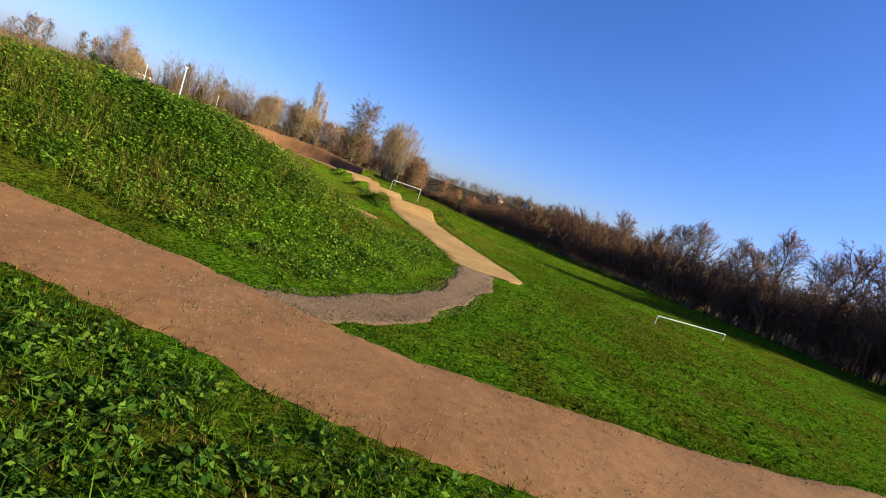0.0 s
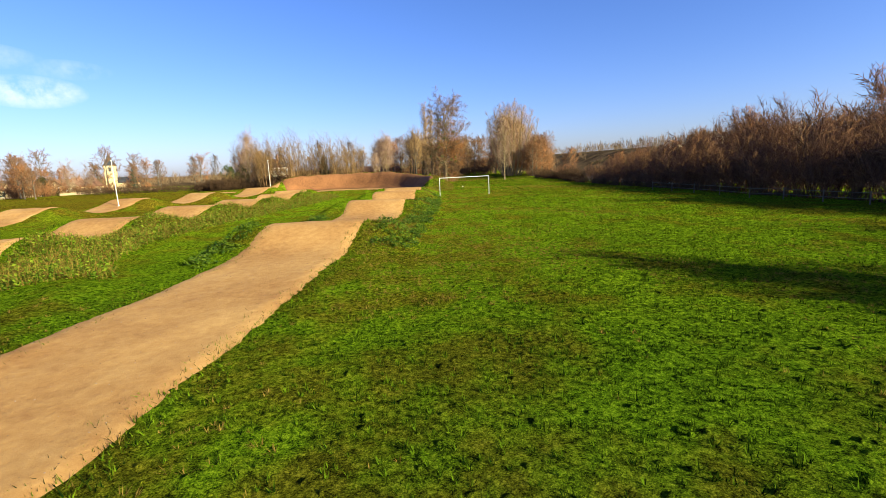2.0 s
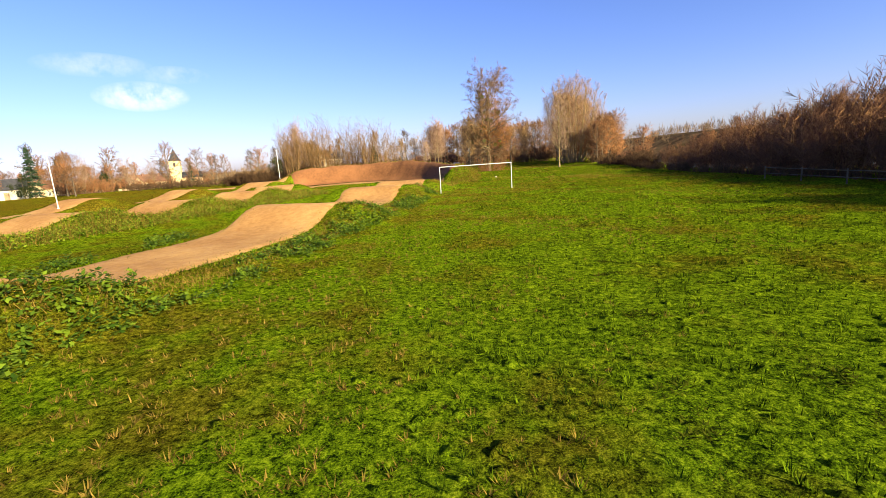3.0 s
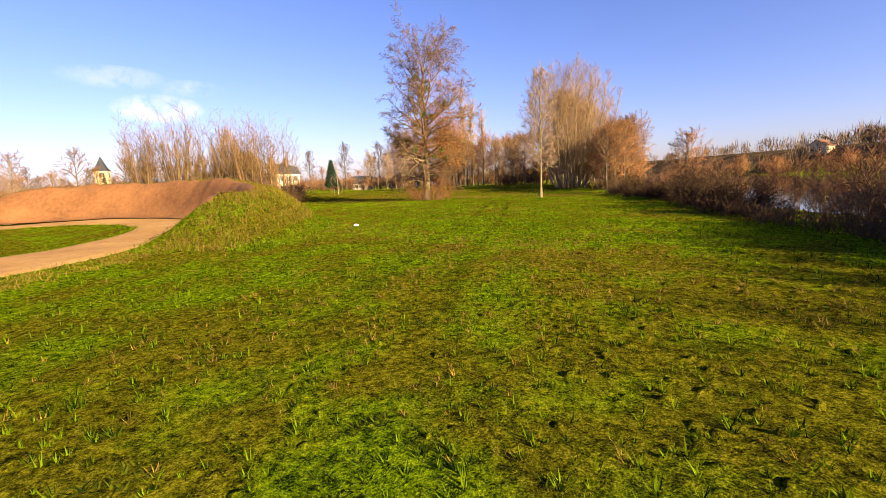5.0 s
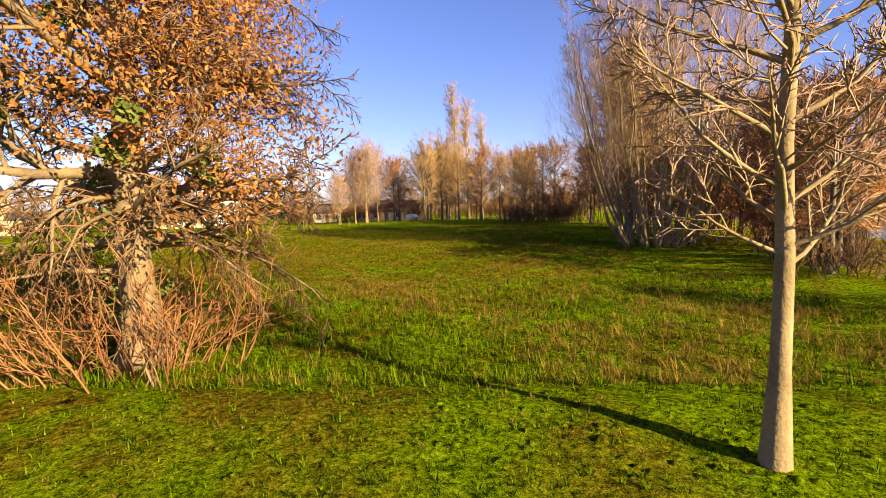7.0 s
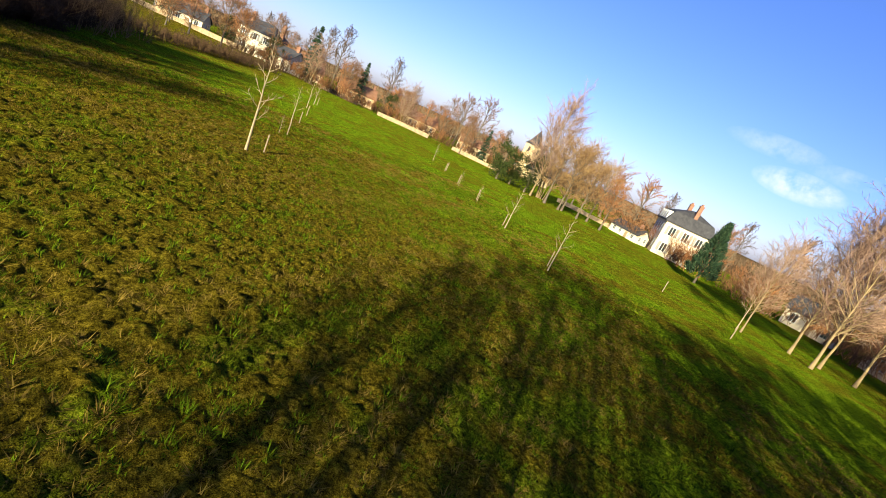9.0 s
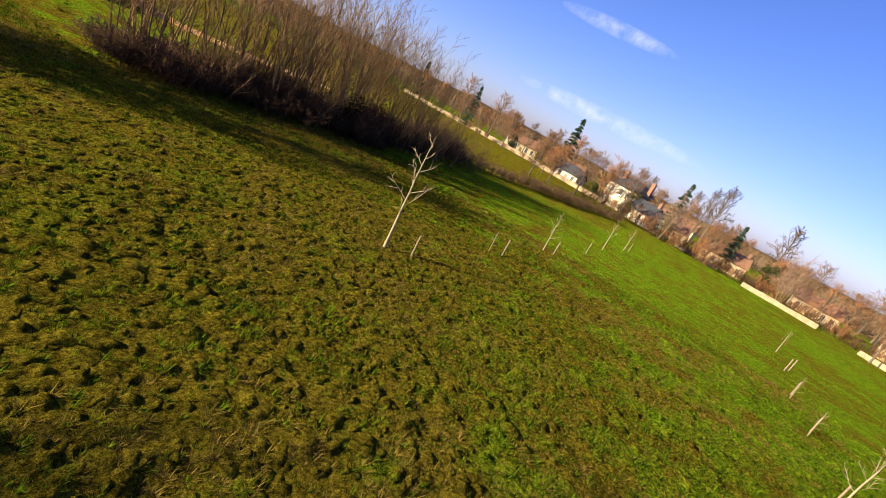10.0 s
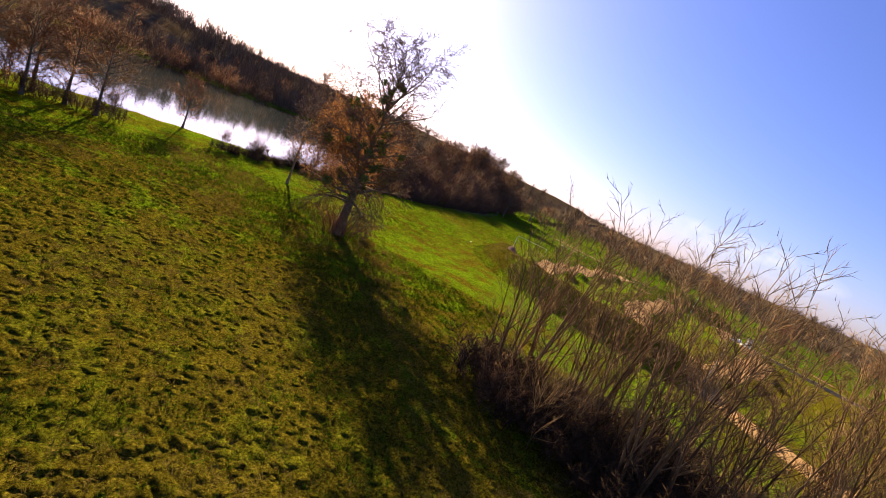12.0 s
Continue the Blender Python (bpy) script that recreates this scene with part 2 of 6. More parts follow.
GRASS = grass_ground()
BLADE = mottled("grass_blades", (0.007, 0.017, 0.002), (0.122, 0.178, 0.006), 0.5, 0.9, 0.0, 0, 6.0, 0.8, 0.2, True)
STRAW = mottled("dry_grass", (0.075, 0.050, 0.010), (0.27, 0.185, 0.036), 0.8, 0.9, 0.0, 0, 9.0, 0.5, 0.3)
WEED = mottled("weed_leaves", (0.045, 0.092, 0.005), (0.21, 0.28, 0.018), 0.8, 0.9, 0.03, 0, 9.0, 0.6, 0.3)
DIRT = dirt("track_dirt", (0.24, 0.112, 0.034), (0.45, 0.262, 0.092))
RED_DIRT = dirt("red_dirt", (0.11, 0.048, 0.020), (0.24, 0.105, 0.042))
GRAVEL = dirt("gravel_path", (0.10, 0.052, 0.028), (0.24, 0.135, 0.072), 0.25)
BARK = mottled("grey_brown_bark", (0.055, 0.042, 0.030), (0.17, 0.135, 0.095), 2.0, 0.95, 0.1, 0.5, 25.0)
PALE_BARK = mottled("pale_bark", (0.13, 0.092, 0.045), (0.29, 0.21, 0.115), 1.5, 0.9, 0.15, 0.4, 22.0)
TWIG = mottled("brown_twigs", (0.085, 0.042, 0.020), (0.21, 0.11, 0.050), 0.6, 0.95, 0.1, 0, 5.0, 0.4)
RUST_TWIG = mottled("russet_twigs", (0.13, 0.055, 0.024), (0.30, 0.140, 0.058), 0.5, 0.95, 0.1, 0, 5.0, 0.4)
WOOD_TWIG = mottled("dark_russet_twigs", (0.080, 0.038, 0.022), (0.19, 0.095, 0.048), 0.5, 0.95, 0.1, 0, 5.0, 0.4)
GOLD_TWIG = mottled("golden_twigs", (0.15, 0.086, 0.037), (0.34, 0.215, 0.10), 0.5, 0.95, 0.1, 0, 5.0, 0.4)
PINK_TWIG = mottled("pinkish_twigs", (0.16, 0.094, 0.066), (0.34, 0.22, 0.155), 0.5, 0.95, 0.1, 0, 5.0, 0.4)
DARK_TWIG = mottled("dark_brush_twigs", (0.045, 0.026, 0.013), (0.115, 0.068, 0.034), 0.6, 0.95, 0.1, 0, 5.0, 0.4)
# darker copy of the brush twigs: shade inside the undergrowth put into colour
SHADE_TWIG = mottled("shaded_brush_twigs", (0.028, 0.016, 0.009), (0.085, 0.048, 0.024), 0.6, 0.95, 0.1, 0, 5.0, 0.4)
LIME_BARK = mottled("lime_bark", (0.095, 0.066, 0.038), (0.26, 0.185, 0.105), 2.0, 0.95, 0.1, 0.5, 22.0)
LIME_TWIG = mottled("lime_twigs", (0.075, 0.042, 0.022), (0.20, 0.115, 0.060), 0.5, 0.95, 0.1, 0, 5.0, 0.4)
RUST_LEAF = mottled("rust_leaves", (0.20, 0.075, 0.022), (0.40, 0.19, 0.06), 0.7, 0.8, 0.15, 0, 6.0, 0.6, 0.4)
MISTLETOE = mottled("mistletoe_leaves", (0.06, 0.085, 0.015), (0.15, 0.17, 0.04), 1.0, 0.8, 0.2, 0, 8.0, 0.5, 0.3)
NEEDLES = mottled("dark_needles", (0.012, 0.030, 0.016), (0.045, 0.075, 0.035), 0.7, 0.85, 0.2, 0, 8.0, 0.6, 0.15)
IVY = mottled("ivy_leaves", (0.014, 0.025, 0.005), (0.050, 0.062, 0.012), 1.0, 0.75, 0.15, 0, 8.0, 0.6, 0.05)
WHITE_PAINT = mottled("white_paint", (0.50, 0.49, 0.46), (0.74, 0.73, 0.70), 2.0, 0.5, 0.4, 0.05)
RENDERED = mottled("cream_render", (0.52, 0.43, 0.31), (0.70, 0.61, 0.47), 0.8, 0.9, 0.15, 0.15, 12.0)
OCHRE_WALL = mottled("ochre_stone_wall", (0.48, 0.35, 0.19), (0.68, 0.53, 0.33), 0.9, 0.9, 0.15, 0.4, 6.0)
STONE_WALL = mottled("pale_stone_wall", (0.20, 0.14, 0.08), (0.42, 0.31, 0.19), 1.5, 0.95, 0.1, 0.5, 5.0)
SLATE = mottled("slate_roof", (0.020, 0.020, 0.025), (0.060, 0.058, 0.064), 1.5, 0.8, 0.2, 0.3, 12.0)
TILE_ROOF = mottled("brown_tile_roof", (0.12, 0.06, 0.035), (0.24, 0.125, 0.075), 1.2, 0.85, 0.2, 0.3, 9.0)
BRICK = mottled("red_brick", (0.15, 0.075, 0.05), (0.27, 0.145, 0.10), 3.0, 0.9, 0.15, 0.3, 15.0)
SHUTTER = mottled("grey_shutter_paint", (0.16, 0.15, 0.14), (0.26, 0.25, 0.23), 4.0, 0.6, 0.3, 0.1)
WOOD = mottled("weathered_wood", (0.16, 0.11, 0.065), (0.34, 0.25, 0.16), 6.0, 0.9, 0.15, 0.3, 30.0)
STEEL = mottled("galvanised_pole", (0.42, 0.40, 0.36), (0.60, 0.57, 0.52), 4.0, 0.45, 0.5, 0.05)
CONCRETE = mottled("pale_concrete", (0.50, 0.46, 0.38), (0.72, 0.68, 0.58), 1.2, 0.9, 0.2, 0.2, 10.0)
HILL = mottled("far_fields", (0.045, 0.085, 0.018), (0.15, 0.125, 0.06), 0.012, 0.95, 0.1, 0, 0.08)
FAR_WOOD = mottled("far_woods", (0.09, 0.058, 0.034), (0.20, 0.135, 0.078), 0.06, 0.95, 0.1, 0, 0.5, 0.3)
glass_m, glass_nt, glass_b = material("window_glass", 0.08, 0, 0.5)
glass_b.inputs["Base Color"].default_value = (0.03, 0.035, 0.04, 1)
GLASS = glass_m
water_m, water_nt, water_b = material("pond_water", 0.04, 0, 0.5)
water_b.inputs["Base Color"].default_value = (0.035, 0.04, 0.035, 1)
bump(water_nt, water_b, noise_node(water_nt, 1.2, 3).outputs[0], 0.12, 0.05)
WATER = water_m


# ---- building helpers ----
def as_mesh(name, verts, faces, mat, smooth=False):
    me = bpy.data.meshes.new(name)
    me.from_pydata([tuple(v) for v in verts] if not isinstance(verts, np.ndarray) else verts.tolist(), [], faces if not isinstance(faces, np.ndarray) else faces.tolist())
    me.materials.append(mat)
    if smooth:
        me.polygons.foreach_set("use_smooth", [True] * len(me.polygons))
    me.update()
    return me


def part(name, bm, mat, parent, label=""):
    """Link a bmesh as one mesh object under a thing or a part."""
    me = bpy.data.meshes.new(name)
    bm.to_mesh(me)
    bm.free()
    me.materials.append(mat)
    ob = new(name, me)
    ob.parent = parent
    return tagged(ob, label) if label else ob


def fast_mesh(name, verts, tris, mat):
    """A mesh of triangles from numpy arrays."""
    me = bpy.data.meshes.new(name)
    n, k = len(verts), len(tris)
    me.vertices.add(n)
    me.vertices.foreach_set("co", np.ascontiguousarray(verts, np.float32).ravel())
    me.loops.add(3 * k)
    me.loops.foreach_set("vertex_index", np.ascontiguousarray(tris, np.int32).ravel())
    me.polygons.add(k)
    me.polygons.foreach_set("loop_start", np.arange(0, 3 * k, 3, dtype=np.int32))
    me.materials.append(mat)
    me.update(calc_edges=True)
    return me


def child(name, me, parent, label="", m=None):
    ob = new(name, me)
    ob.parent = parent
    if m is not None:
        ob.matrix_basis = m
    return tagged(ob, label) if label else ob


def box(bm, x0, y0, z0, x1, y1, z1):
    v = [bm.verts.new((x, y, z)) for z in (z0, z1) for y in (y0, y1) for x in (x0, x1)]
    for f in ((0, 2, 3, 1), (4, 5, 7, 6), (0, 1, 5, 4), (2, 6, 7, 3), (0, 4, 6, 2), (1, 3, 7, 5)):
        bm.faces.new([v[i] for i in f])
    return bm


def tube_into(verts, faces, p0, p1, r0, r1, n):
    """A tapered tube of n sides from p0 to p1."""
    d = (p1 - p0)
    ln = d.length
    if ln < 1e-5:
        return
    d /= ln
    a = d.orthogonal().normalized()
    b = d.cross(a)
    s = len(verts)
    for c, r in ((p0, r0), (p1, r1)):
        for i in range(n):
            w = 2 * math.pi * i / n
            verts.append(c + (a * math.cos(w) + b * math.sin(w)) * r)
    for i in range(n):
        j = (i + 1) % n
        faces.append((s + i, s + j, s + n + j, s + n + i))


def tube_part(name, segs, mat, parent, n=8, label=""):
    vs, fs = [], []
    for p0, p1, r0, r1 in segs:
        tube_into(vs, fs, Vector(p0), Vector(p1), r0, r1, n)
        s = len(vs)
        fs.append(tuple(range(s - n, s)))
        fs.append(tuple(reversed(range(s - 2 * n, s - n))))
    return child(name, as_mesh(name, vs, fs, mat, False), parent, label)


# ---- the lie of the land ----
def sstep(a, b, v):
    t = np.clip((v - a) / (b - a), 0, 1)
    return t * t * (3 - 2 * t)


def along(pts, x, y):
    """Distance from a polyline, and the length run along it, for arrays x, y."""
    best, run, acc = np.full(np.shape(x), 1e9), np.zeros(np.shape(x)), 0.0
    for (ax, ay), (bx, by) in zip(pts[:-1], pts[1:]):
        dx, dy = bx - ax, by - ay
        ln = math.hypot(dx, dy)
        t = np.clip(((x - ax) * dx + (y - ay) * dy) / ln**2, 0, 1)
        d = np.hypot(x - ax - t * dx, y - ay - t * dy)
        run = np.where(d < best, acc + t * ln, run)
        best = np.minimum(best, d)
        acc += ln
    return best, run


def smooth_line(pts, n=8):
    out = []
    for i in range(len(pts) - 1):
        p0, p1, p2, p3 = (pts[max(0, min(len(pts) - 1, k))] for k in (i - 1, i, i + 1, i + 2))
        for j in range(n):
            t = j / n
            out.append(tuple(0.5 * (2 * p1[k] + (p2[k] - p0[k]) * t + (2 * p0[k] - 5 * p1[k] + 4 * p2[k] - p3[k]) * t * t
                                    + (3 * p1[k] - p0[k] - 3 * p2[k] + p3[k]) * t**3) for k in (0, 1)))
    return out + [pts[-1]]


BERM_C, BERM_R = (-27.0, 7.0), 15.7
LANE_A = smooth_line([(-28.3, -59.4), (-26.9, -56.0), (-25.9, -51.0), (-24.6, -45.0), (-23.1, -38.0), (-22.0, -33.0), (-20.6, -27.0), (-19.2, -20.0), (-18.0, -12.0), (-16.6, -5.0), (-15.2, 2.0), (-15.2, 8.0), (-17.5, 13.5), (-22.0, 17.2), (-27.0, 18.0), (-31.0, 14.5), (-31.5, 8.0)])
LANE_B = smooth_line([(-31.5, 8.0), (-30.3, 0.0), (-31.0, -8.0), (-33.0, -16.0), (-35.2, -25.0), (-36.9, -33.0), (-36.9, -40.0), (-34.4, -46.0), (-31.2, -50.2)])
LANE_C = smooth_line([(-46.5, -40.0), (-49.5, -30.0), (-51.0, -20.0), (-49.0, -10.0), (-45.5, 0.0), (-42.0, 8.0), (-38.0, 15.0), (-37.0, 23.0), (-43.0, 31.0), (-54.0, 34.0)])
CROSS_PATH = smooth_line([(-72.0, -45.0), (-56.0, -57.0), (-48.2, -62.8), (-44.2, -65.8), (-41.3, -68.2), (-39.0, -70.3), (-36.4, -72.0), (-31.0, -74.3), (-20.0, -78.0), (0.0, -84.0)])
LINK_PATH = smooth_line([(-42.0, -67.8), (-39.5, -67.3), (-37.3, -66.7), (-35.8, -65.8), (-34.3, -64.8), (-32.6, -63.1), (-31.0, -61.5), (-29.4, -59.6), (-28.2, -57.6), (-27.2, -55.4)])


def humps(s, tops, width, high):
    h = 0.0 * s
    for t in tops:
        h = h + high * np.exp(-(((s - t) / width) ** 2))
    return h


def fbm(x, y, k):
    return (np.sin(x * k + 1.3) * np.cos(y * k * 0.9 + 0.4) + 0.5 * np.sin(x * k * 2.3 + y * k * 1.7 + 2.1) + 0.3 * np.cos(x * k * 4.1 - y * k * 3.7)) / 1.8


def bank_x(y):
    return np.interp(y, [-140, -60, -45, -30, -5, 8, 17, 26, 37, 45, 60, 100], [22, 13, 10, 9, 8.5, 10.5, 15.0, 18.0, 23.0, 27, 32, 40])


def H(x, y):
    """Height of the ground."""
    x, y = np.asarray(x, float), np.asarray(y, float)
    h = 0.10 * fbm(x, y, 0.11) + 0.03 * fbm(x, y, 0.7)
    # the park falls a little towards the houses
    h = h - 1.1 * sstep(95, 150, np.hypot(x + 20, y - 10)) * (x < 20)
    # the mown field ends in a low lip before the rough meadow
    h = h - 0.42 * sstep(34.3, 37.6, y + 0.06 * x) * (1 - sstep(50, 64, y)) * sstep(-30, -16, x) * (1 - sstep(12, 18, x))
    # bank down to the pond
    bx = bank_x(y)
    shore = np.interp(y, [-140, -8, 6, 20, 60], [21.0, 19.0, 9.0, 2.5, 1.5])
    h = h - 0.5 * sstep(0.3, 2.5, x - bx) - 1.3 * sstep(shore, shore + 5.0, x - bx)
    # far side of the pond and the distant hills
    h = h + 15.0 * sstep(112, 175, x) * (1 - 0.78 * sstep(-50, 50, y))
    h = h + 8.5 * sstep(120, 152, x) * sstep(55, 105, y)
    r = np.hypot(x + 20, y - 10)
    h = h + 9.0 * sstep(330, 1100, r) * (1 - 0.7 * sstep(0, 250, x) * sstep(-250, 0, y)) * (0.75 + 0.35 * fbm(x, y, 0.004))
    h = h + 13.0 * sstep(170, 480, -y) * (0.85 + 0.25 * fbm(x, y, 0.006))
    # weedy mound by the crossing
    mu, mv = ((x + 44.2) * 0.966 - (y + 55.6) * 0.259) / 8.9, ((x + 44.2) * 0.259 + (y + 55.6) * 0.966) / 5.2
    h = h + 2.9 * np.exp(-((mu * mu + mv * mv) ** 1.5)) * (1 + 0.05 * fbm(x, y, 0.8))
    # lanes of the track, with their rollers
    for pts, tops, wd, hi, w in ((LANE_A, (21.5, 35.5, 48.0, 55.5), 2.0, 0.85, 2.7), (LANE_B, (6, 14, 22, 30, 38, 47), 2.3, 0.9, 2.4), (LANE_C, (6, 16, 27, 38, 49, 60), 2.6, 1.0, 2.4)):
        d, s = along(pts, x, y)
        h = h + (humps(s, tops, wd, hi) + 0.10) * (1 - sstep(w, w + 2.2, d))
    # strip of weeds between the lanes
    d, s = along(LANE_A, x, y)
    d2, s2 = along(LANE_B, x, y)
    h = h + 0.35 * np.exp(-((d2 - 4.4) / 1.5) ** 2) * sstep(2.5, 4.5, d) * (x > np.interp(y, [-50, -40, -25, 0, 8], [-31, -37, -35.2, -30.3, -31.5])) * (1 - sstep(-6, 6, y)) * sstep(-53, -46, y)
    # tussocks of the rough grass, worn away on the paths
    d3, d4 = along(CROSS_PATH, x, y)[0], along(LINK_PATH, x, y)[0]
    rough = sstep(2.3, 3.2, np.minimum(np.minimum(d, d2), d3)) * sstep(1.3, 2.0, d4) * (np.hypot(x + 20, y - 10) < 150)
    h = h + 0.026 * rough * (np.sin(3.1 * x + 2.0 * np.sin(0.7 * y)) * np.sin(2.7 * y + 1.7 * np.sin(0.9 * x + 1.0))
                            + 0.8 * np.sin(5.3 * x + 1.9 * y + 1.5 * np.sin(1.3 * y)) * np.sin(6.1 * y - 2.3 * x + np.sin(1.1 * x)))
    # the big berm, a curved wall of earth
    a = np.degrees(np.arctan2(y - BERM_C[1], x - BERM_C[0]))
    rr = np.hypot(x - BERM_C[0], y - BERM_C[1])
    ends = sstep(-18, 0, a) * (1 - sstep(108, 136, a))
    rc = BERM_R
    prof = np.where(rr < rc, sstep(rc - 2.3, rc - 0.3, rr), 1 - sstep(rc + 0.5, rc + 3.6, rr))
    high = 1.75 + 0.75 * sstep(15, 60, a)
    return h + high * ends * prof * (1 + 0.06 * fbm(x, y, 0.9))


def Hz(x, y):
    return float(H(np.array([x]), np.array([y]))[0])


def axis_steps(lo, hi, fine, far, grow=1.22):
    inner = list(np.arange(lo, hi + 1e-6, fine))
    step, up = fine, []
    v = hi
    while v < far:
        step *= grow
        v += step
        up.append(v)
    step, down = fine, []
    v = lo
    while v > -far:
        step *= grow
        v -= step
        down.append(v)
    return np.array(down[::-1] + inner + up)


gx, gy = axis_steps(-54, 16, 0.38, 2600, 1.17), axis_steps(-90, 102, 0.38, 2600, 1.17)
GX, GY = np.meshgrid(gx, gy)
GZ = H(GX, GY)
nx, ny = len(gx), len(gy)
gi = np.arange(nx * ny).reshape(ny, nx)
gfaces = np.stack([gi[:-1, :-1], gi[:-1, 1:], gi[1:, 1:], gi[1:, :-1]], -1).reshape(-1, 4)
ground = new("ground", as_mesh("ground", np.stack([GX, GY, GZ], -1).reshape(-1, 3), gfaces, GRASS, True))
tagged(ground, "uneven winter grass with straw-coloured patches", "ground", kind="structure")


def strip(name, pts, half, mat, label, lift=0.035, seed=1, taper=(0.0, 0.0), wob=0.13):
    """A dirt surface that lies on the ground along a line, with wandering edges."""
    rnd = random.Random(seed)
    dense = []
    for (ax, ay), (bx, by) in zip(pts[:-1], pts[1:]):
        n = max(1, int(math.hypot(bx - ax, by - ay) / 0.16))
        dense += [(ax + (bx - ax) * i / n, ay + (by - ay) * i / n) for i in range(n)]
    dense.append(pts[-1])
    vs, rows = [], 15
    ph = [rnd.uniform(0, 6.3) for _ in range(6)]
    run = 0.0
    total = sum(math.hypot(b[0] - a[0], b[1] - a[1]) for a, b in zip(dense[:-1], dense[1:]))
    for i, p in enumerate(dense):
        q0, q1 = dense[max(0, i - 4)], dense[min(len(dense) - 1, i + 4)]
        dx, dy = q1[0] - q0[0], q1[1] - q0[1]
        ln = math.hypot(dx, dy)
        nxv, nyv = -dy / ln, dx / ln
        if i:
            run += math.hypot(p[0] - dense[i - 1][0], p[1] - dense[i - 1][1])
        hw = half
        if taper[0]:
            hw *= 0.45 + 0.55 * min(1, run / taper[0]) ** 0.5
        if taper[1]:
            hw *= 0.35 + 0.65 * max(0.0, min(1, (total - run) / taper[1])) ** 0.5
        wl_ = hw + wob * (math.sin(run * 0.7 + ph[0]) * 0.6 + math.sin(run * 1.9 + ph[1]) * 0.3 + math.sin(run * 4.1 + ph[2]) * 0.1)
        wr_ = hw + wob * (math.sin(run * 0.6 + ph[3]) * 0.6 + math.sin(run * 1.7 + ph[4]) * 0.3 + math.sin(run * 3.7 + ph[5]) * 0.1)
        wl_, wr_ = wl_ - abs(rnd.gauss(0, 0.06)), wr_ - abs(rnd.gauss(0, 0.06))
        for k in range(rows):
            u = k / (rows - 1)
            off = wl_ + (-wr_ - wl_) * u
            vs.append((p[0] + nxv * off, p[1] + nyv * off, 0 if 0 < k < rows - 1 else -0.10))
    arr = np.array(vs)
    arr[:, 2] += H(arr[:, 0], arr[:, 1]) + lift
    n = len(dense)
    fs = [(i * rows + k, i * rows + k + 1, (i + 1) * rows + k + 1, (i + 1) * rows + k) for i in range(n - 1) for k in range(rows - 1)]
    ob = new(name, as_mesh(name, arr, fs, mat, True))
    return tagged(ob, label, "track", kind="structure")


strip("dirt_track", LANE_A, 2.3, DIRT, "bare orange-tan dirt lane of a cycle track with rollers", 0.05, 1, (1.2, 0.0), 0.08)
strip("dirt_track", LANE_B, 2.2, DIRT, "bare tan dirt lane with tall rollers between grass", 0.05, 2, (0.0, 3.0))
strip("dirt_track", LANE_C, 2.1, DIRT, "far dirt lane winding through the grass", 0.05, 3)
strip("dirt_path", CROSS_PATH, 1.75, dirt("path_dirt", (0.145, 0.058, 0.020), (0.28, 0.130, 0.048), 0.12), "wide brown dirt path crossing the meadow", 0.04, 4)
strip("gravel_path", LINK_PATH, 0.85, GRAVEL, "narrow stony path joining the dirt path to the track", 0.028, 5, (0, 0), 0.35)

# inner face of the berm
bv, bf = [], []
angs = np.radians(np.linspace(-9, 124, 120))
rads = np.linspace(-3.2, -0.2, 9)
for an in angs:
    rc = BERM_R
    for q in rads:
        bv.append((BERM_C[0] + (rc + q) * math.cos(an), BERM_C[1] + (rc + q) * math.sin(an), 0))
bv = np.array(bv)
bv[:, 2] = H(bv[:, 0], bv[:, 1]) + np.repeat(0.11 - 0.4 * sstep(0.90, 1.0, np.abs(np.linspace(-1, 1, 120))), 9)
bf = [(i * 9 + k, i * 9 + k + 1, i * 9 + 10 + k, i * 9 + 9 + k) for i in range(119) for k in range(8)]
tagged(new("berm_face", as_mesh("berm_face", bv, bf, RED_DIRT, True)), "steep red-brown packed earth face of the banked turn", "track", kind="structure")

# pond
pv = [(x, y, -1.15) for y in (-260, 200) for x in (9, 128)]
tagged(new("pond_water", as_mesh("pond_water", pv, [(0, 1, 3, 2)], WATER)), "still pond water reflecting the winter sky", "water", kind="structure")


# ---- plants ----
def grow(rnd, start, way, length, r0, level, spec, twigs, limbs):
    """A limb as a bent run of tubes with its side shoots; spec: per level (pieces, shoots, share of length, spread angle, lift)."""
    pieces, shoots, share, spread, lift = spec[level]
    p, d, last = start.copy(), way.normalized(), level == len(spec) - 1
    step = length / pieces
    pts = [(p.copy(), r0)]
    for i in range(pieces):
        d = (d + Vector((rnd.gauss(0, 0.13), rnd.gauss(0, 0.13), rnd.gauss(0, 0.09) + lift / pieces))).normalized()
        p = p + d * step
        pts.append((p.copy(), max(r0 * (1 - 0.85 * (i + 1) / pieces), r0 * 0.15)))
    (twigs if level >= len(spec) - 2 else limbs).append((pts, 3 if level >= 1 else 5))
    if last:
        return
    for k in range(shoots):
        s = 0.22 + 0.78 * (k + rnd.random()) / shoots
        i = min(int(s * pieces), pieces - 1)
        a, b = pts[i], pts[i + 1]
        q = a[0].lerp(b[0], s * pieces - i)
        ax = (b[0] - a[0]).normalized()
        side = ax.orthogonal().normalized()
        side.rotate(Matrix.Rotation(rnd.uniform(0, 6.283), 3, ax))
        ang = radians(spread * rnd.uniform(0.7, 1.25))
        grow(rnd, q, ax * math.cos(ang) + side * math.sin(ang), length * share * (1.15 - 0.6 * s) * rnd.uniform(0.7, 1.2), a[1] * 0.55, level + 1, spec, twigs, limbs)


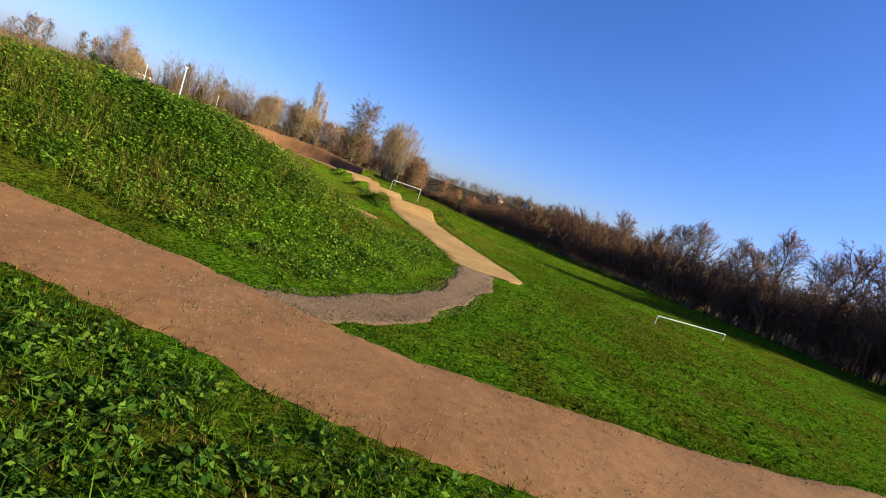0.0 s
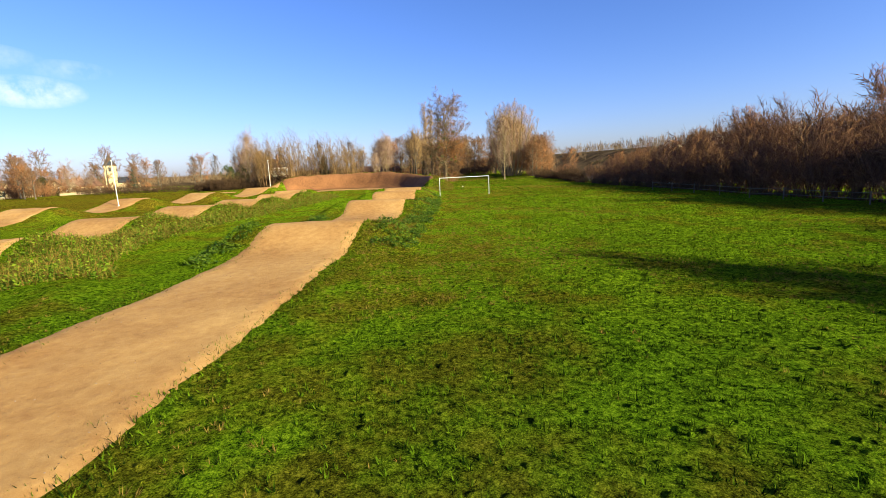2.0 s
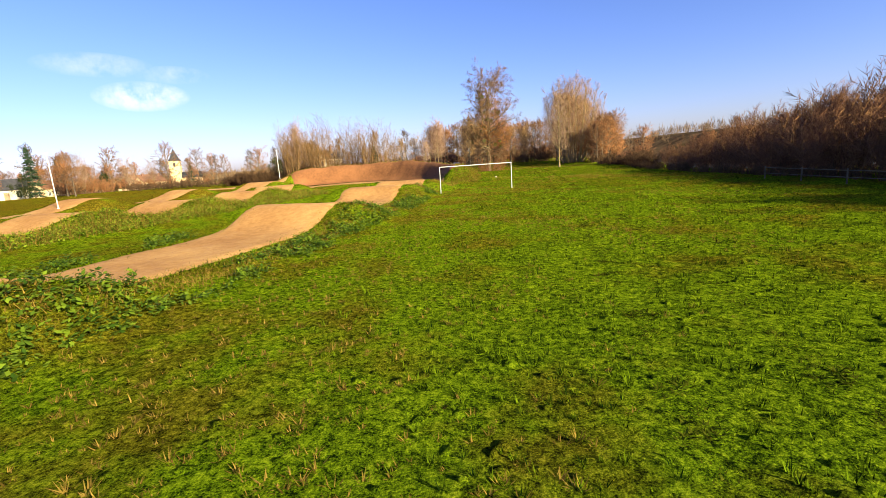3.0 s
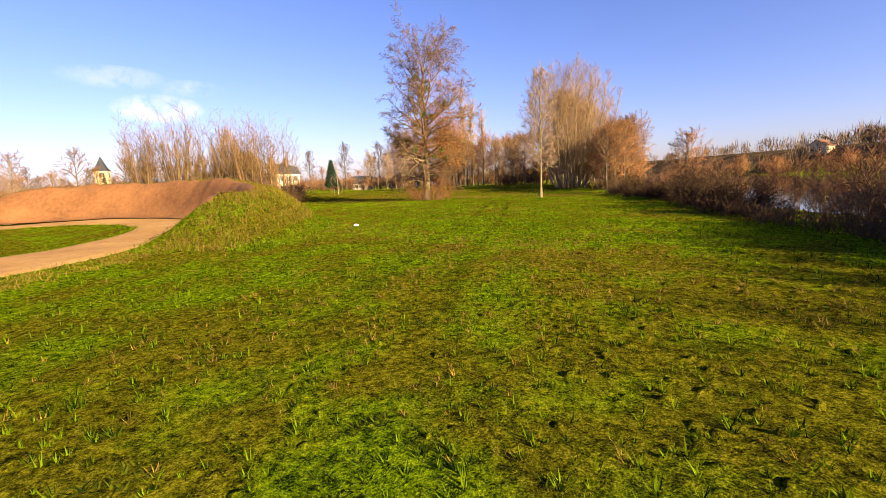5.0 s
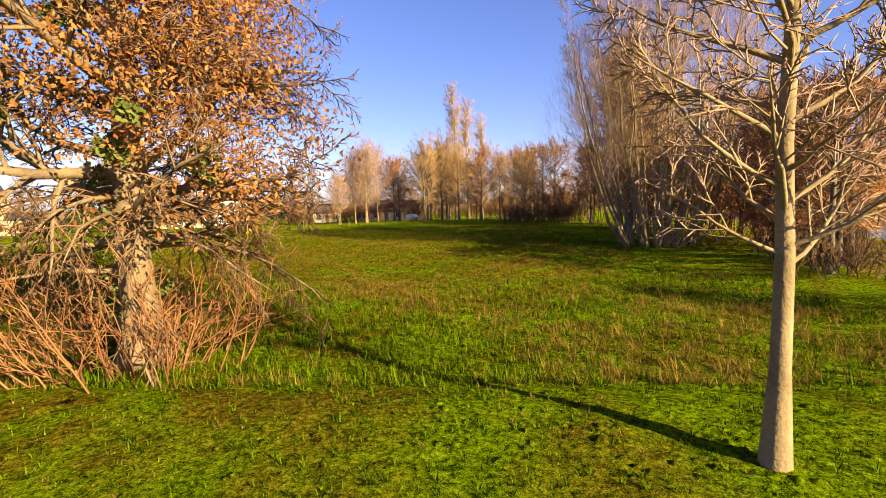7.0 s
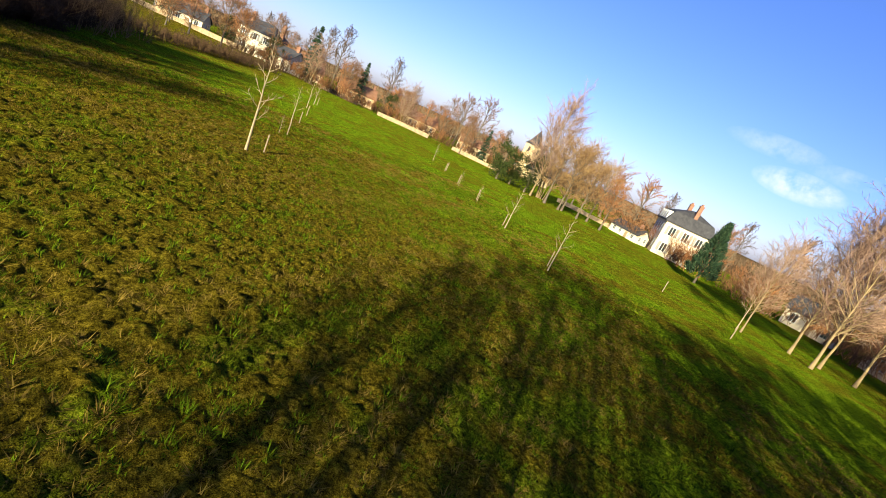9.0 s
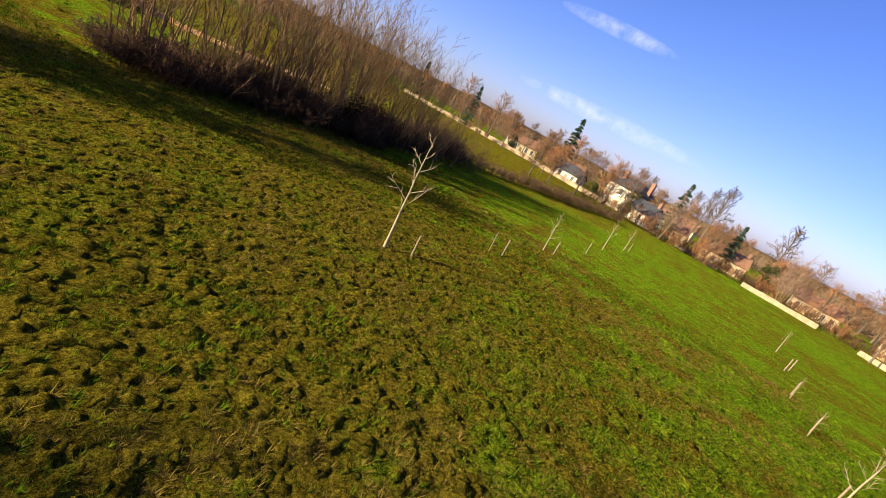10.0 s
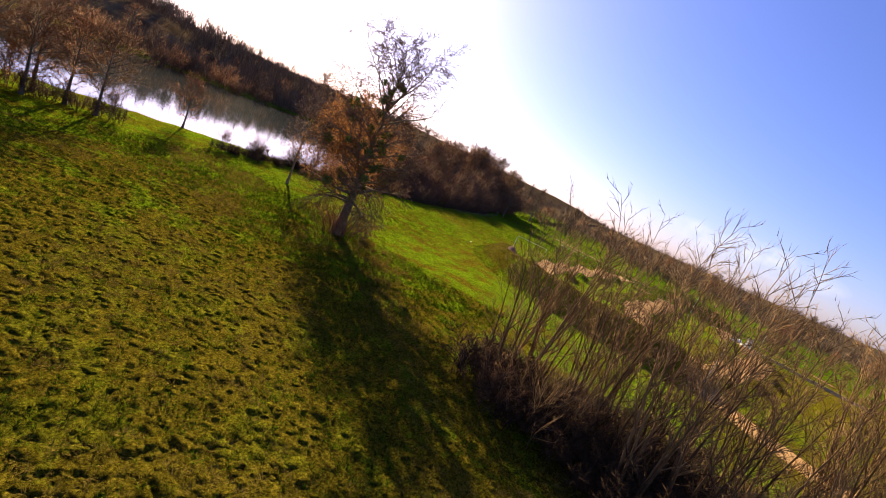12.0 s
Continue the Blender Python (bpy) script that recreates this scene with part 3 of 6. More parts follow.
def runs_mesh(name, runs, mat, thick=0.0):
    vs, fs = [], []
    for pts, n in runs:
        s = len(vs)
        for i, (p, r) in enumerate(pts):
            d = (pts[min(i + 1, len(pts) - 1)][0] - pts[max(i - 1, 0)][0]).normalized()
            a = d.orthogonal().normalized()
            b = d.cross(a)
            r = max(r, thick)
            if i == len(pts) - 1:
                vs.append(p)
                continue
            for j in range(n):
                w = 6.28318 * j / n
                vs.append(p + (a * math.cos(w) + b * math.sin(w)) * r)
        last = len(pts) - 2
        for i in range(last + 1):
            for j in range(n):
                k = (j + 1) % n
                if i == last:
                    fs.append((s + i * n + j, s + i * n + k, s + i * n + n))
                else:
                    fs.append((s + i * n + j, s + i * n + k, s + i * n + n + k, s + i * n + n + j))
    return as_mesh(name, vs, fs, mat, True)


def trunk_runs(rnd, height, r, bend=0.02, pieces=9, flare=1.5, base=Vector((0, 0, 0)), lean=Vector((0, 0, 0))):
    p, pts = base.copy(), []
    for i in range(pieces + 1):
        u = i / pieces
        pts.append((p.copy(), r * (1 - 0.9 * u) * (flare if i == 0 else 1.0)))
        p = p + (Vector((rnd.gauss(0, bend), rnd.gauss(0, bend), 1)) + lean).normalized() * (height / pieces)
    return pts


def on_run(pts, u):
    f = u * (len(pts) - 1)
    i = min(int(f), len(pts) - 2)
    return pts[i][0].lerp(pts[i + 1][0], f - i), pts[i][1] + (pts[i + 1][1] - pts[i][1]) * (f - i)


def bare_tree(name, seed, height, reach, r, n, spec, bark, twig, thick=0.012, clear=0.18, rise=(5, 55), shape=None, label="", category="tree", stems=1, bend=0.02, limb=0.012):
    """A leafless tree: trunk (or several stems) and a crown of limbs and twigs inside an outline given by shape(u)."""
    rnd = random.Random(seed)
    root = new(name)
    limbs, twigs, trunks = [], [], []
    shape = shape or (lambda u: math.sin(math.pi * min(1, 0.12 + 0.88 * u)) ** 0.7)
    for s in range(stems):
        off = Vector((rnd.uniform(-0.5, 0.5), rnd.uniform(-0.5, 0.5), 0)) * (0 if stems == 1 else 1.2)
        lean = Vector((off.x, off.y, 0)) * (0.0 if stems == 1 else (0.50 if stems > 12 else 0.28))
        pts = trunk_runs(rnd, height * (1 if stems == 1 else rnd.uniform(0.75, 1.0)), r * (1 if stems == 1 else rnd.uniform(0.6, 1)), bend, 9, 1.5, off, lean)
        trunks.append((pts, 8))
        for k in range(max(2, n // stems)):
            u = clear + (0.98 - clear) * (k + rnd.random()) / max(2, n // stems)
            p, pr = on_run(pts, u)
            az = k * 2.4 + rnd.uniform(-0.5, 0.5)
            v = (u - clear) / (1 - clear)
            el = radians(rise[0] + (rise[1] - rise[0]) * v + rnd.uniform(-10, 10))
            ln = reach * shape(v) * rnd.uniform(0.75, 1.12) / max(0.35, math.cos(el) ** 0.5)
            grow(rnd, p, Vector((math.cos(az) * math.cos(el), math.sin(az) * math.cos(el), math.sin(el))), ln, min(pr * 0.6, 0.015 + ln * limb), 0, spec, twigs, limbs)
    tr_ = child("trunk", runs_mesh("trunk", trunks, bark), root)
    if stems > 1:
        tagged(tr_, kind="stuff")
    bw_ = child("branchwork", runs_mesh("branchwork", limbs, bark, thick), root)
    if stems > 1:
        tagged(bw_, kind="stuff")
    child("crown", runs_mesh("crown", twigs, twig, thick), root)
    return tagged(root, label or "leafless winter tree with fine bare twigs", category)


def leaf_cloud(name, rnd, centres, mat, parent, size=(0.05, 0.12), per=200, label=""):
    """Many small leaves (bent quads) round each centre (place, radius)."""
    vs, fs = [], []
    for c, rad in centres:
        for _ in range(max(3, int(per * rad * rad))):
            v = Vector((rnd.gauss(0, 1), rnd.gauss(0, 1), rnd.gauss(0, 1)))
            v = v.normalized() * rad * (rnd.random() ** 0.45)
            a = Vector((rnd.gauss(0, 1), rnd.gauss(0, 1), rnd.gauss(0, 1))).normalized()
            b = a.orthogonal().normalized()
            s = rnd.uniform(*size)
            q, k = Vector(c) + v, len(vs)
            vs += [q - a * s, q + b * s * 0.55, q + a * s, q - b * s * 0.55]
            fs.append((k, k + 1, k + 2, k + 3))
    return child(name, as_mesh(name, vs, fs, mat), parent, label)


def place(ob, x, y, rz=0.0, s=1.0, sink=0.1):
    ob.matrix_basis = Matrix.Translation((x, y, Hz(x, y) - sink)) @ Matrix.Rotation(radians(rz), 4, "Z") @ Matrix.Scale(s, 4)
    return ob


def copy_at(ob, x, y, rz, s, sink=0.1):
    c = copy_thing(ob, Matrix.Identity(4))
    return place(c, x, y, rz, s, sink)


# the tall lime with mistletoe
LIME = (-4.3, 38.0)
lime = bare_tree("lime_tree", 5, 14.2, 5.8, 0.44, 48, [(8, 11, 0.44, 48, 0.15), (4, 8, 0.5, 44, -0.08), (2, 6, 0.5, 40, -0.25), (1, 0, 0, 0, -0.1)], LIME_BARK, LIME_TWIG, 0.014, 0.2, (4, 66),
                 lambda u: (0.9 if u < 0.3 else 1.0) * (1 - 0.22 * u) * (1 - max(0, (u - 0.82) / 0.18) ** 2 * 0.35), "tall bare lime tree hung with mistletoe and clinging rust leaves", "tree", 1, 0.035, 0.026)
rl = random.Random(9)
for k in range(34):
    u = rl.uniform(0.3, 0.97)
    an, q = rl.uniform(0, 6.28), rl.uniform(0.8, 4.2) * math.sin(math.pi * (0.2 + 0.75 * u))
    leaf_cloud("mistletoe_ball", rl, [((q * math.cos(an), q * math.sin(an), u * 14.0), rl.uniform(0.24, 0.44))], MISTLETOE, lime, (0.05, 0.11), 1500, "yellow-green mistletoe ball")
leaf_cloud("leaf_cover", rl, [((rl.triangular(-3.0, 5.0, 2.6), rl.uniform(-3.2, 3.2), rl.triangular(3.2, 13.5, 7.0)), rl.uniform(0.5, 1.2)) for _ in range(230)], RUST_LEAF, lime, (0.04, 0.08), 120, "rust-brown leaves still on the twigs")
tagged(leaf_cloud("ivy_growth", rl, [((rl.gauss(0, 0.25), rl.gauss(0, 0.25), rl.uniform(1.6, 10.0)), rl.uniform(0.25, 0.5)) for _ in range(22)], MISTLETOE, lime, (0.04, 0.09), 300, "yellowish shoots and ivy along the trunk"), kind="stuff")
for k in range(11):
    limbs_, twigs_ = [], []
    an, el = k * 2.4 + rl.uniform(-0.3, 0.3), radians(rl.uniform(2, 22))
    grow(rl, Vector((0, 0, rl.uniform(2.3, 4.6))), Vector((math.cos(an) * math.cos(el), math.sin(an) * math.cos(el), math.sin(el))), rl.uniform(3.2, 5.2), 0.075, 0, [(8, 10, 0.36, 48, -1.25), (4, 6, 0.5, 44, -0.9), (2, 4, 0.5, 40, -0.6), (1, 0, 0, 0, -0.2)], twigs_, limbs_)
    limb_ = child("drooping_limb", runs_mesh("drooping_limb", limbs_[:1], LIME_BARK, 0.012), lime)
    tagged(child("twig_spray", runs_mesh("twig_spray", limbs_[1:] + twigs_, LIME_TWIG, 0.010), limb_), kind="stuff")
place(lime, *LIME, 20)
# suckers round its foot
sucker = new("sucker_bush")
rs = random.Random(31)
tw, lm = [], []
for k in range(80):
    an, rr_ = rs.uniform(0, 6.28), rs.uniform(0.2, 1.7)
    grow(rs, Vector((rr_ * math.cos(an), rr_ * math.sin(an), 0)), Vector((math.cos(an) * 0.6, math.sin(an) * 0.6, 1)), rs.uniform(0.8, 2.3), 0.018, 0, [(4, 5, 0.5, 35, 0.1), (3, 3, 0.5, 35, 0), (1, 0, 0, 0, 0)], tw, lm)
tagged(child("stem_mass", runs_mesh("stem_mass", lm + tw, RUST_TWIG, 0.009), sucker), kind="stuff")
tagged(sucker, "russet tangle of suckers round the foot of the lime", "bush")
place(sucker, LIME[0] + 0.2, LIME[1] - 0.4, 0, 1.35)

# the straight tree by the water
PLANE = (7.2, 32.7)
plane_t = bare_tree("ash_tree", 12, 13.8, 2.9, 0.145, 54, [(6, 8, 0.5, 42, 0.35), (4, 6, 0.5, 40, 0.1), (2, 4, 0.5, 38, 0), (1, 0, 0, 0, 0)], PALE_BARK, PINK_TWIG, 0.011, 0.2, (18, 68),
                    lambda u: 0.9 * math.sin(math.pi * min(1, 0.25 + 0.75 * u)) ** 0.6, "straight pale-barked bare tree with drooping lower limbs")
place(plane_t, *PLANE, 50, 0.86)

# poplar clump with a domed crown
def poplar_dome(seed, stems, wide, high, label, shoots=15):
    """Many stems that fan out from one stool and end on a dome of fine twigs."""
    rnd = random.Random(seed)
    root = new("poplar_clump")
    spec = [(4, 8, 0.55, 38, 0.45), (2, 6, 0.6, 38, 0.25), (1, 0, 0, 0, 0)]
    for k in range(stems):
        limbs, twigs = [], []
        q = math.sqrt((k + 0.5) / stems)
        az = k * 2.4
        top = Vector((q * wide * math.cos(az), q * wide * math.sin(az), high * (0.52 + 0.48 * math.sqrt(max(0, 1 - q * q * 0.95)))))
        base_ = Vector((2.6 * q * math.cos(az), 2.6 * q * math.sin(az), 0))
        pts = []
        for i in range(10):
            u = i / 9
            e = u ** 1.0
            p = Vector((base_.x + (top.x - base_.x) * e ** 0.7, base_.y + (top.y - base_.y) * e ** 0.7, top.z * u)) + Vector((rnd.gauss(0, 0.09), rnd.gauss(0, 0.09), 0))
            pts.append((p, 0.12 * (1 - 0.9 * u) * (1.3 if i == 0 else 1)))
        for m_ in range(shoots):
            u = 0.14 + 0.84 * (m_ + rnd.random()) / shoots
            p, pr = on_run(pts, u)
            a2 = az + rnd.uniform(-1.9, 1.9)
            el = radians(rnd.uniform(35, 62))
            ln = rnd.uniform(1.8, 3.4) * (1.25 - 0.6 * u)
            grow(rnd, p, Vector((math.cos(a2) * math.cos(el), math.sin(a2) * math.cos(el), math.sin(el))), ln, 0.028, 0, spec, twigs, limbs)
        child("stem", runs_mesh("stem", [(pts, 6)], PALE_BARK), root)
        tagged(child("branchwork", runs_mesh("branchwork", limbs, PALE_BARK, 0.015), root), kind="stuff")
        child("crown", runs_mesh("crown", twigs, (GOLD_TWIG, PINK_TWIG)[k % 2], 0.013), root)
    # the haze of fine shoots that rounds off the crown
    haze = []
    for _ in range(8000):
        a, c_ = rnd.uniform(0, 6.283), rnd.random() ** 0.8
        q = rnd.uniform(0.6, 1.0) * math.sqrt(1 - c_ * c_)
        k_ = rnd.uniform(0.8, 1.0)
        p = Vector((wide * 1.08 * q * math.cos(a), wide * 1.08 * q * math.sin(a), high * (0.30 + 0.70 * c_ * k_)))
        d = Vector((math.cos(a) * 0.35 * q, math.sin(a) * 0.35 * q, 1)) + Vector((rnd.gauss(0, 0.28), rnd.gauss(0, 0.28), 0))
        haze.append(([(p, 0.006), (p + d.normalized() * rnd.uniform(0.6, 1.5), 0.003)], 3))
    tagged(child("twig_haze", runs_mesh("twig_haze", haze, PINK_TWIG), root), kind="stuff")
    return tagged(root, label, "tree")


dome = poplar_dome(21, 30, 7.5, 18.6, "dome-shaped clump of many-stemmed bare golden poplars")
place(dome, 17.2, 59.2, 0, 1.0)

# stock of far trees
SPEC_FAR = [(4, 8, 0.6, 45, 0.3), (1, 7, 0.6, 42, 0.1), (1, 0, 0, 0, 0)]
SPEC_PARK = [(4, 9, 0.6, 42, 0.35), (2, 8, 0.55, 40, 0.15), (1, 0, 0, 0, 0)]
stock = {
    "round_rust": bare_tree("bare_tree", 41, 9.5, 3.6, 0.22, 30, SPEC_FAR, BARK, RUST_TWIG, 0.033, 0.2, (5, 70), None, "round-headed bare tree with russet twigs"),
    "round_brown": bare_tree("bare_tree", 42, 10.5, 4.0, 0.24, 30, SPEC_FAR, BARK, TWIG, 0.033, 0.22, (5, 70), None, "round-headed bare brown tree"),
    "tall_brown": bare_tree("bare_tree", 43, 13.0, 3.4, 0.22, 34, SPEC_FAR, BARK, TWIG, 0.033, 0.25, (20, 72), None, "tall bare woodland tree"),
    "pink": bare_tree("bare_tree", 44, 9.0, 3.0, 0.12, 40, SPEC_PARK, PALE_BARK, PINK_TWIG, 0.018, 0.15, (45, 80), lambda u: 0.9 - 0.3 * u, "upright bare tree with pinkish twigs", "tree", 6, 0.03),
    "poplar": bare_tree("poplar_tree", 45, 17.0, 2.0, 0.2, 46, SPEC_FAR, PALE_BARK, GOLD_TWIG, 0.03, 0.1, (62, 82), lambda u: 0.95 - 0.4 * u, "tall narrow bare poplar"),
    "fine": bare_tree("bare_tree", 50, 9.6, 3.1, 0.10, 46, SPEC_PARK, PALE_BARK, PINK_TWIG, 0.016, 0.24, (34, 80), lambda u: math.sin(math.pi * min(1, 0.2 + 0.8 * u)) ** 0.6, "slim pale-trunked bare tree with a fine pinkish crown"),
    "gold": bare_tree("bare_tree", 46, 9.0, 3.2, 0.18, 34, SPEC_PARK, BARK, GOLD_TWIG, 0.018, 0.2, (28, 74), None, "bare tree with golden sunlit twigs"),
}


FAR_BELT = [(2, 5, 0.6, 45, 0.3), (1, 5, 0.6, 42, 0.1), (1, 0, 0, 0, 0)]
stock["belt_brown"] = bare_tree("woodland_tree", 47, 11.5, 3.8, 0.24, 26, FAR_BELT, BARK, TWIG, 0.055, 0.15, (5, 70), None, "bare brown tree of a far wood")
stock["belt_rust"] = bare_tree("woodland_tree", 48, 9.5, 3.8, 0.22, 26, FAR_BELT, BARK, RUST_TWIG, 0.055, 0.12, (5, 70), None, "bare russet tree of a far wood")
stock["belt_tall"] = bare_tree("woodland_tree", 49, 13.0, 3.2, 0.24, 26, FAR_BELT, BARK, DARK_TWIG, 0.055, 0.2, (20, 75), None, "tall dark bare tree of a far wood")


def brush(name, seed, width, height, stems, twig, label, thick=0.012, lvl=None, base_r=0.03, lean=0.28):
    rnd = random.Random(seed)
    root = new(name)
    tw_, lm_ = [], []
    for _ in range(stems):
        x, y = rnd.uniform(-width, width), rnd.uniform(-width, width) * 0.8
        grow(rnd, Vector((x, y, 0)), Vector((rnd.gauss(0, lean), rnd.gauss(0, lean), 1)), height * rnd.uniform(0.55, 1.05), base_r, 0, lvl or [(3, 10, 0.42, 36, 0.25), (1, 6, 0.6, 38, 0.1), (1, 0, 0, 0, 0)], tw_, lm_)
    tagged(child("stem_mass", runs_mesh("stem_mass", lm_, twig, thick), root), kind="stuff")
    tagged(child("twig_mass", runs_mesh("twig_mass", tw_, twig, thick), root), kind="stuff")
    return tagged(root, label, "bush")


BRUSHY = [(2, 9, 0.45, 36, 0.25), (1, 5, 0.6, 38, 0.1), (1, 0, 0, 0, 0)]
stock["brush_rust"] = brush("willow_brush", 51, 2.3, 5.6, 20, RUST_TWIG, "dense leafless willow brush with russet twigs", 0.034, BRUSHY)
stock["brush_fine"] = brush("willow_brush", 54, 2.3, 5.6, 26, WOOD_TWIG, "dense leafless willow brush with russet twigs", 0.019, [(3, 11, 0.42, 34, 0.25), (1, 7, 0.6, 36, 0.1), (1, 0, 0, 0, 0)])
stock["brush_dark"] = brush("thorn_brush", 52, 2.0, 2.6, 20, DARK_TWIG, "dark tangled leafless thorn brush", 0.028, BRUSHY)
stock["brush_brown"] = brush("willow_brush", 53, 2.3, 4.4, 20, TWIG, "dense leafless brown brush", 0.034, BRUSHY)
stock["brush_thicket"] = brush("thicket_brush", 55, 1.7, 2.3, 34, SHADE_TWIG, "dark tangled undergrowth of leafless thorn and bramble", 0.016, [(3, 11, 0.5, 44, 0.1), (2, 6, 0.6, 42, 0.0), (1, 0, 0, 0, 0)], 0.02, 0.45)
stock_used = set()


def put(kind, x, y, s=1.0, rz=None, sink=0.12, group=""):
    ob = stock[kind]
    rz = (x * 37.0 + y * 53.0) % 360 if rz is None else rz
    if kind in stock_used:
        ob = copy_at(ob, x, y, rz, s, sink)
    else:
        stock_used.add(kind)
        place(ob, x, y, rz, s, sink)
    return tagged(ob, group=group) if group else ob


# woodland strip on the water side of the meadow
rw = random.Random(71)


def edge_x(y):
    return float(bank_x(np.array(y)))


def scrub_x(y):
    return float(np.interp(y, [-140, -60, -45, -30, -5, 8, 17, 26, 33], [23, 14.0, 10.8, 9.6, 9.2, 10.2, 13.0, 13.6, 14.4]))


def wood_h(y):
    """Height of the woodland on the water side."""
    return float(np.interp(y, [-90, -70, -50, -35, -22, -10, 5, 40], [17.0, 15.5, 12.6, 10.6, 9.6, 7.6, 6.3, 6.0]))


for k in range(54):
    y = -116 + k * 2.3 + rw.uniform(-0.6, 0.6)
    put("brush_fine" if k % 3 else "brush_brown", scrub_x(y) + 2.6 + rw.uniform(-0.5, 0.8), y, rw.uniform(0.42, 0.56) * wood_h(y) / (6.4 if k % 3 else 5.2), group="woodland edge")
for k in range(40):
    y = -112 + k * 3.0 + rw.uniform(-0.8, 0.8)
    put("brush_fine" if k % 2 else "brush_brown", scrub_x(y) + 7.0 + rw.uniform(-1, 1.2), y, rw.uniform(0.6, 0.78) * wood_h(y) / (6.4 if k % 2 else 5.2), group="woodland edge")
for k in range(36):
    y = -124 + k * 3.6 + rw.uniform(-1, 1)
    kind = rw.choice(["tall_brown", "round_rust", "tall_brown", "round_brown"])
    put(kind, scrub_x(y) + rw.uniform(13, 23), y, rw.uniform(0.85, 1.08) * wood_h(y) / {"tall_brown": 13.4, "round_rust": 10.4, "round_brown": 11.4}[kind], group="woodland trees")
for k in range(9):
    y = -22 + k * 3.6 + rw.uniform(-1.2, 1.2)
    put("brush_fine", scrub_x(y) + 10.5 + rw.uniform(-1.5, 2.0), y, rw.uniform(0.85, 1.0) * wood_h(y) / 6.4, group="woodland edge")
for x, y, s in ((12.5, -69.0, 0.95), (15.5, -72.5, 1.0), (18.0, -77.0, 1.05), (21.0, -73.0, 0.95)):
    put("tall_brown", x, y, s, group="woodland trees")
for k in range(40):
    y = -62 + k * 1.85 + rw.uniform(-0.6, 0.6)
    put("brush_dark", scrub_x(y) + 0.5 + rw.uniform(-0.4, 0.4), y, rw.uniform(0.3, 0.42), group="dark bank scrub")
for k in range(34):
    y = 8 + k * 0.8 + rw.uniform(-0.4, 0.4)
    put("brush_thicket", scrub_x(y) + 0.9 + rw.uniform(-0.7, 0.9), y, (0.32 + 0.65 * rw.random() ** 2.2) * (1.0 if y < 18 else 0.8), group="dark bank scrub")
for x, y, s in ((15.0, 24.5, 0.34), (17.2, 28.0, 0.4), (15.6, 19.5, 0.5), (16.5, 22.0, 0.42), (16.4, 13.0, 0.5), (19.5, 31.0, 0.3), (24.0, 41.0, 0.32)):
    put("brush_fine", x, y, s, group="woodland edge")
for x, y, s in ((17.6, 45.0, 0.7), (18.6, 46.4, 0.6), (20.2, 48.2, 0.75), (21.8, 50.2, 0.7), (19.4, 49.4, 0.6), (22.6, 52.2, 0.75), (14.0, 31.5, 0.4), (15.2, 33.0, 0.45)):
    put("brush_dark", x, y, s, group="dark scrub under the shore trees")
# slim trees at the water's edge
for kind, x, y, s in (("round_brown", 18.0, 45.6, 0.66), ("round_rust", 19.6, 47.2, 0.72), ("round_brown", 21.4, 48.8, 0.74), ("round_rust", 19.2, 50.4, 0.7), ("round_brown", 22.8, 51.4, 0.72), ("round_rust", 20.8, 53.4, 0.75), ("round_rust", 22.2, 34.4, 0.55)):
    put(kind, x, y, s, group="shore trees")

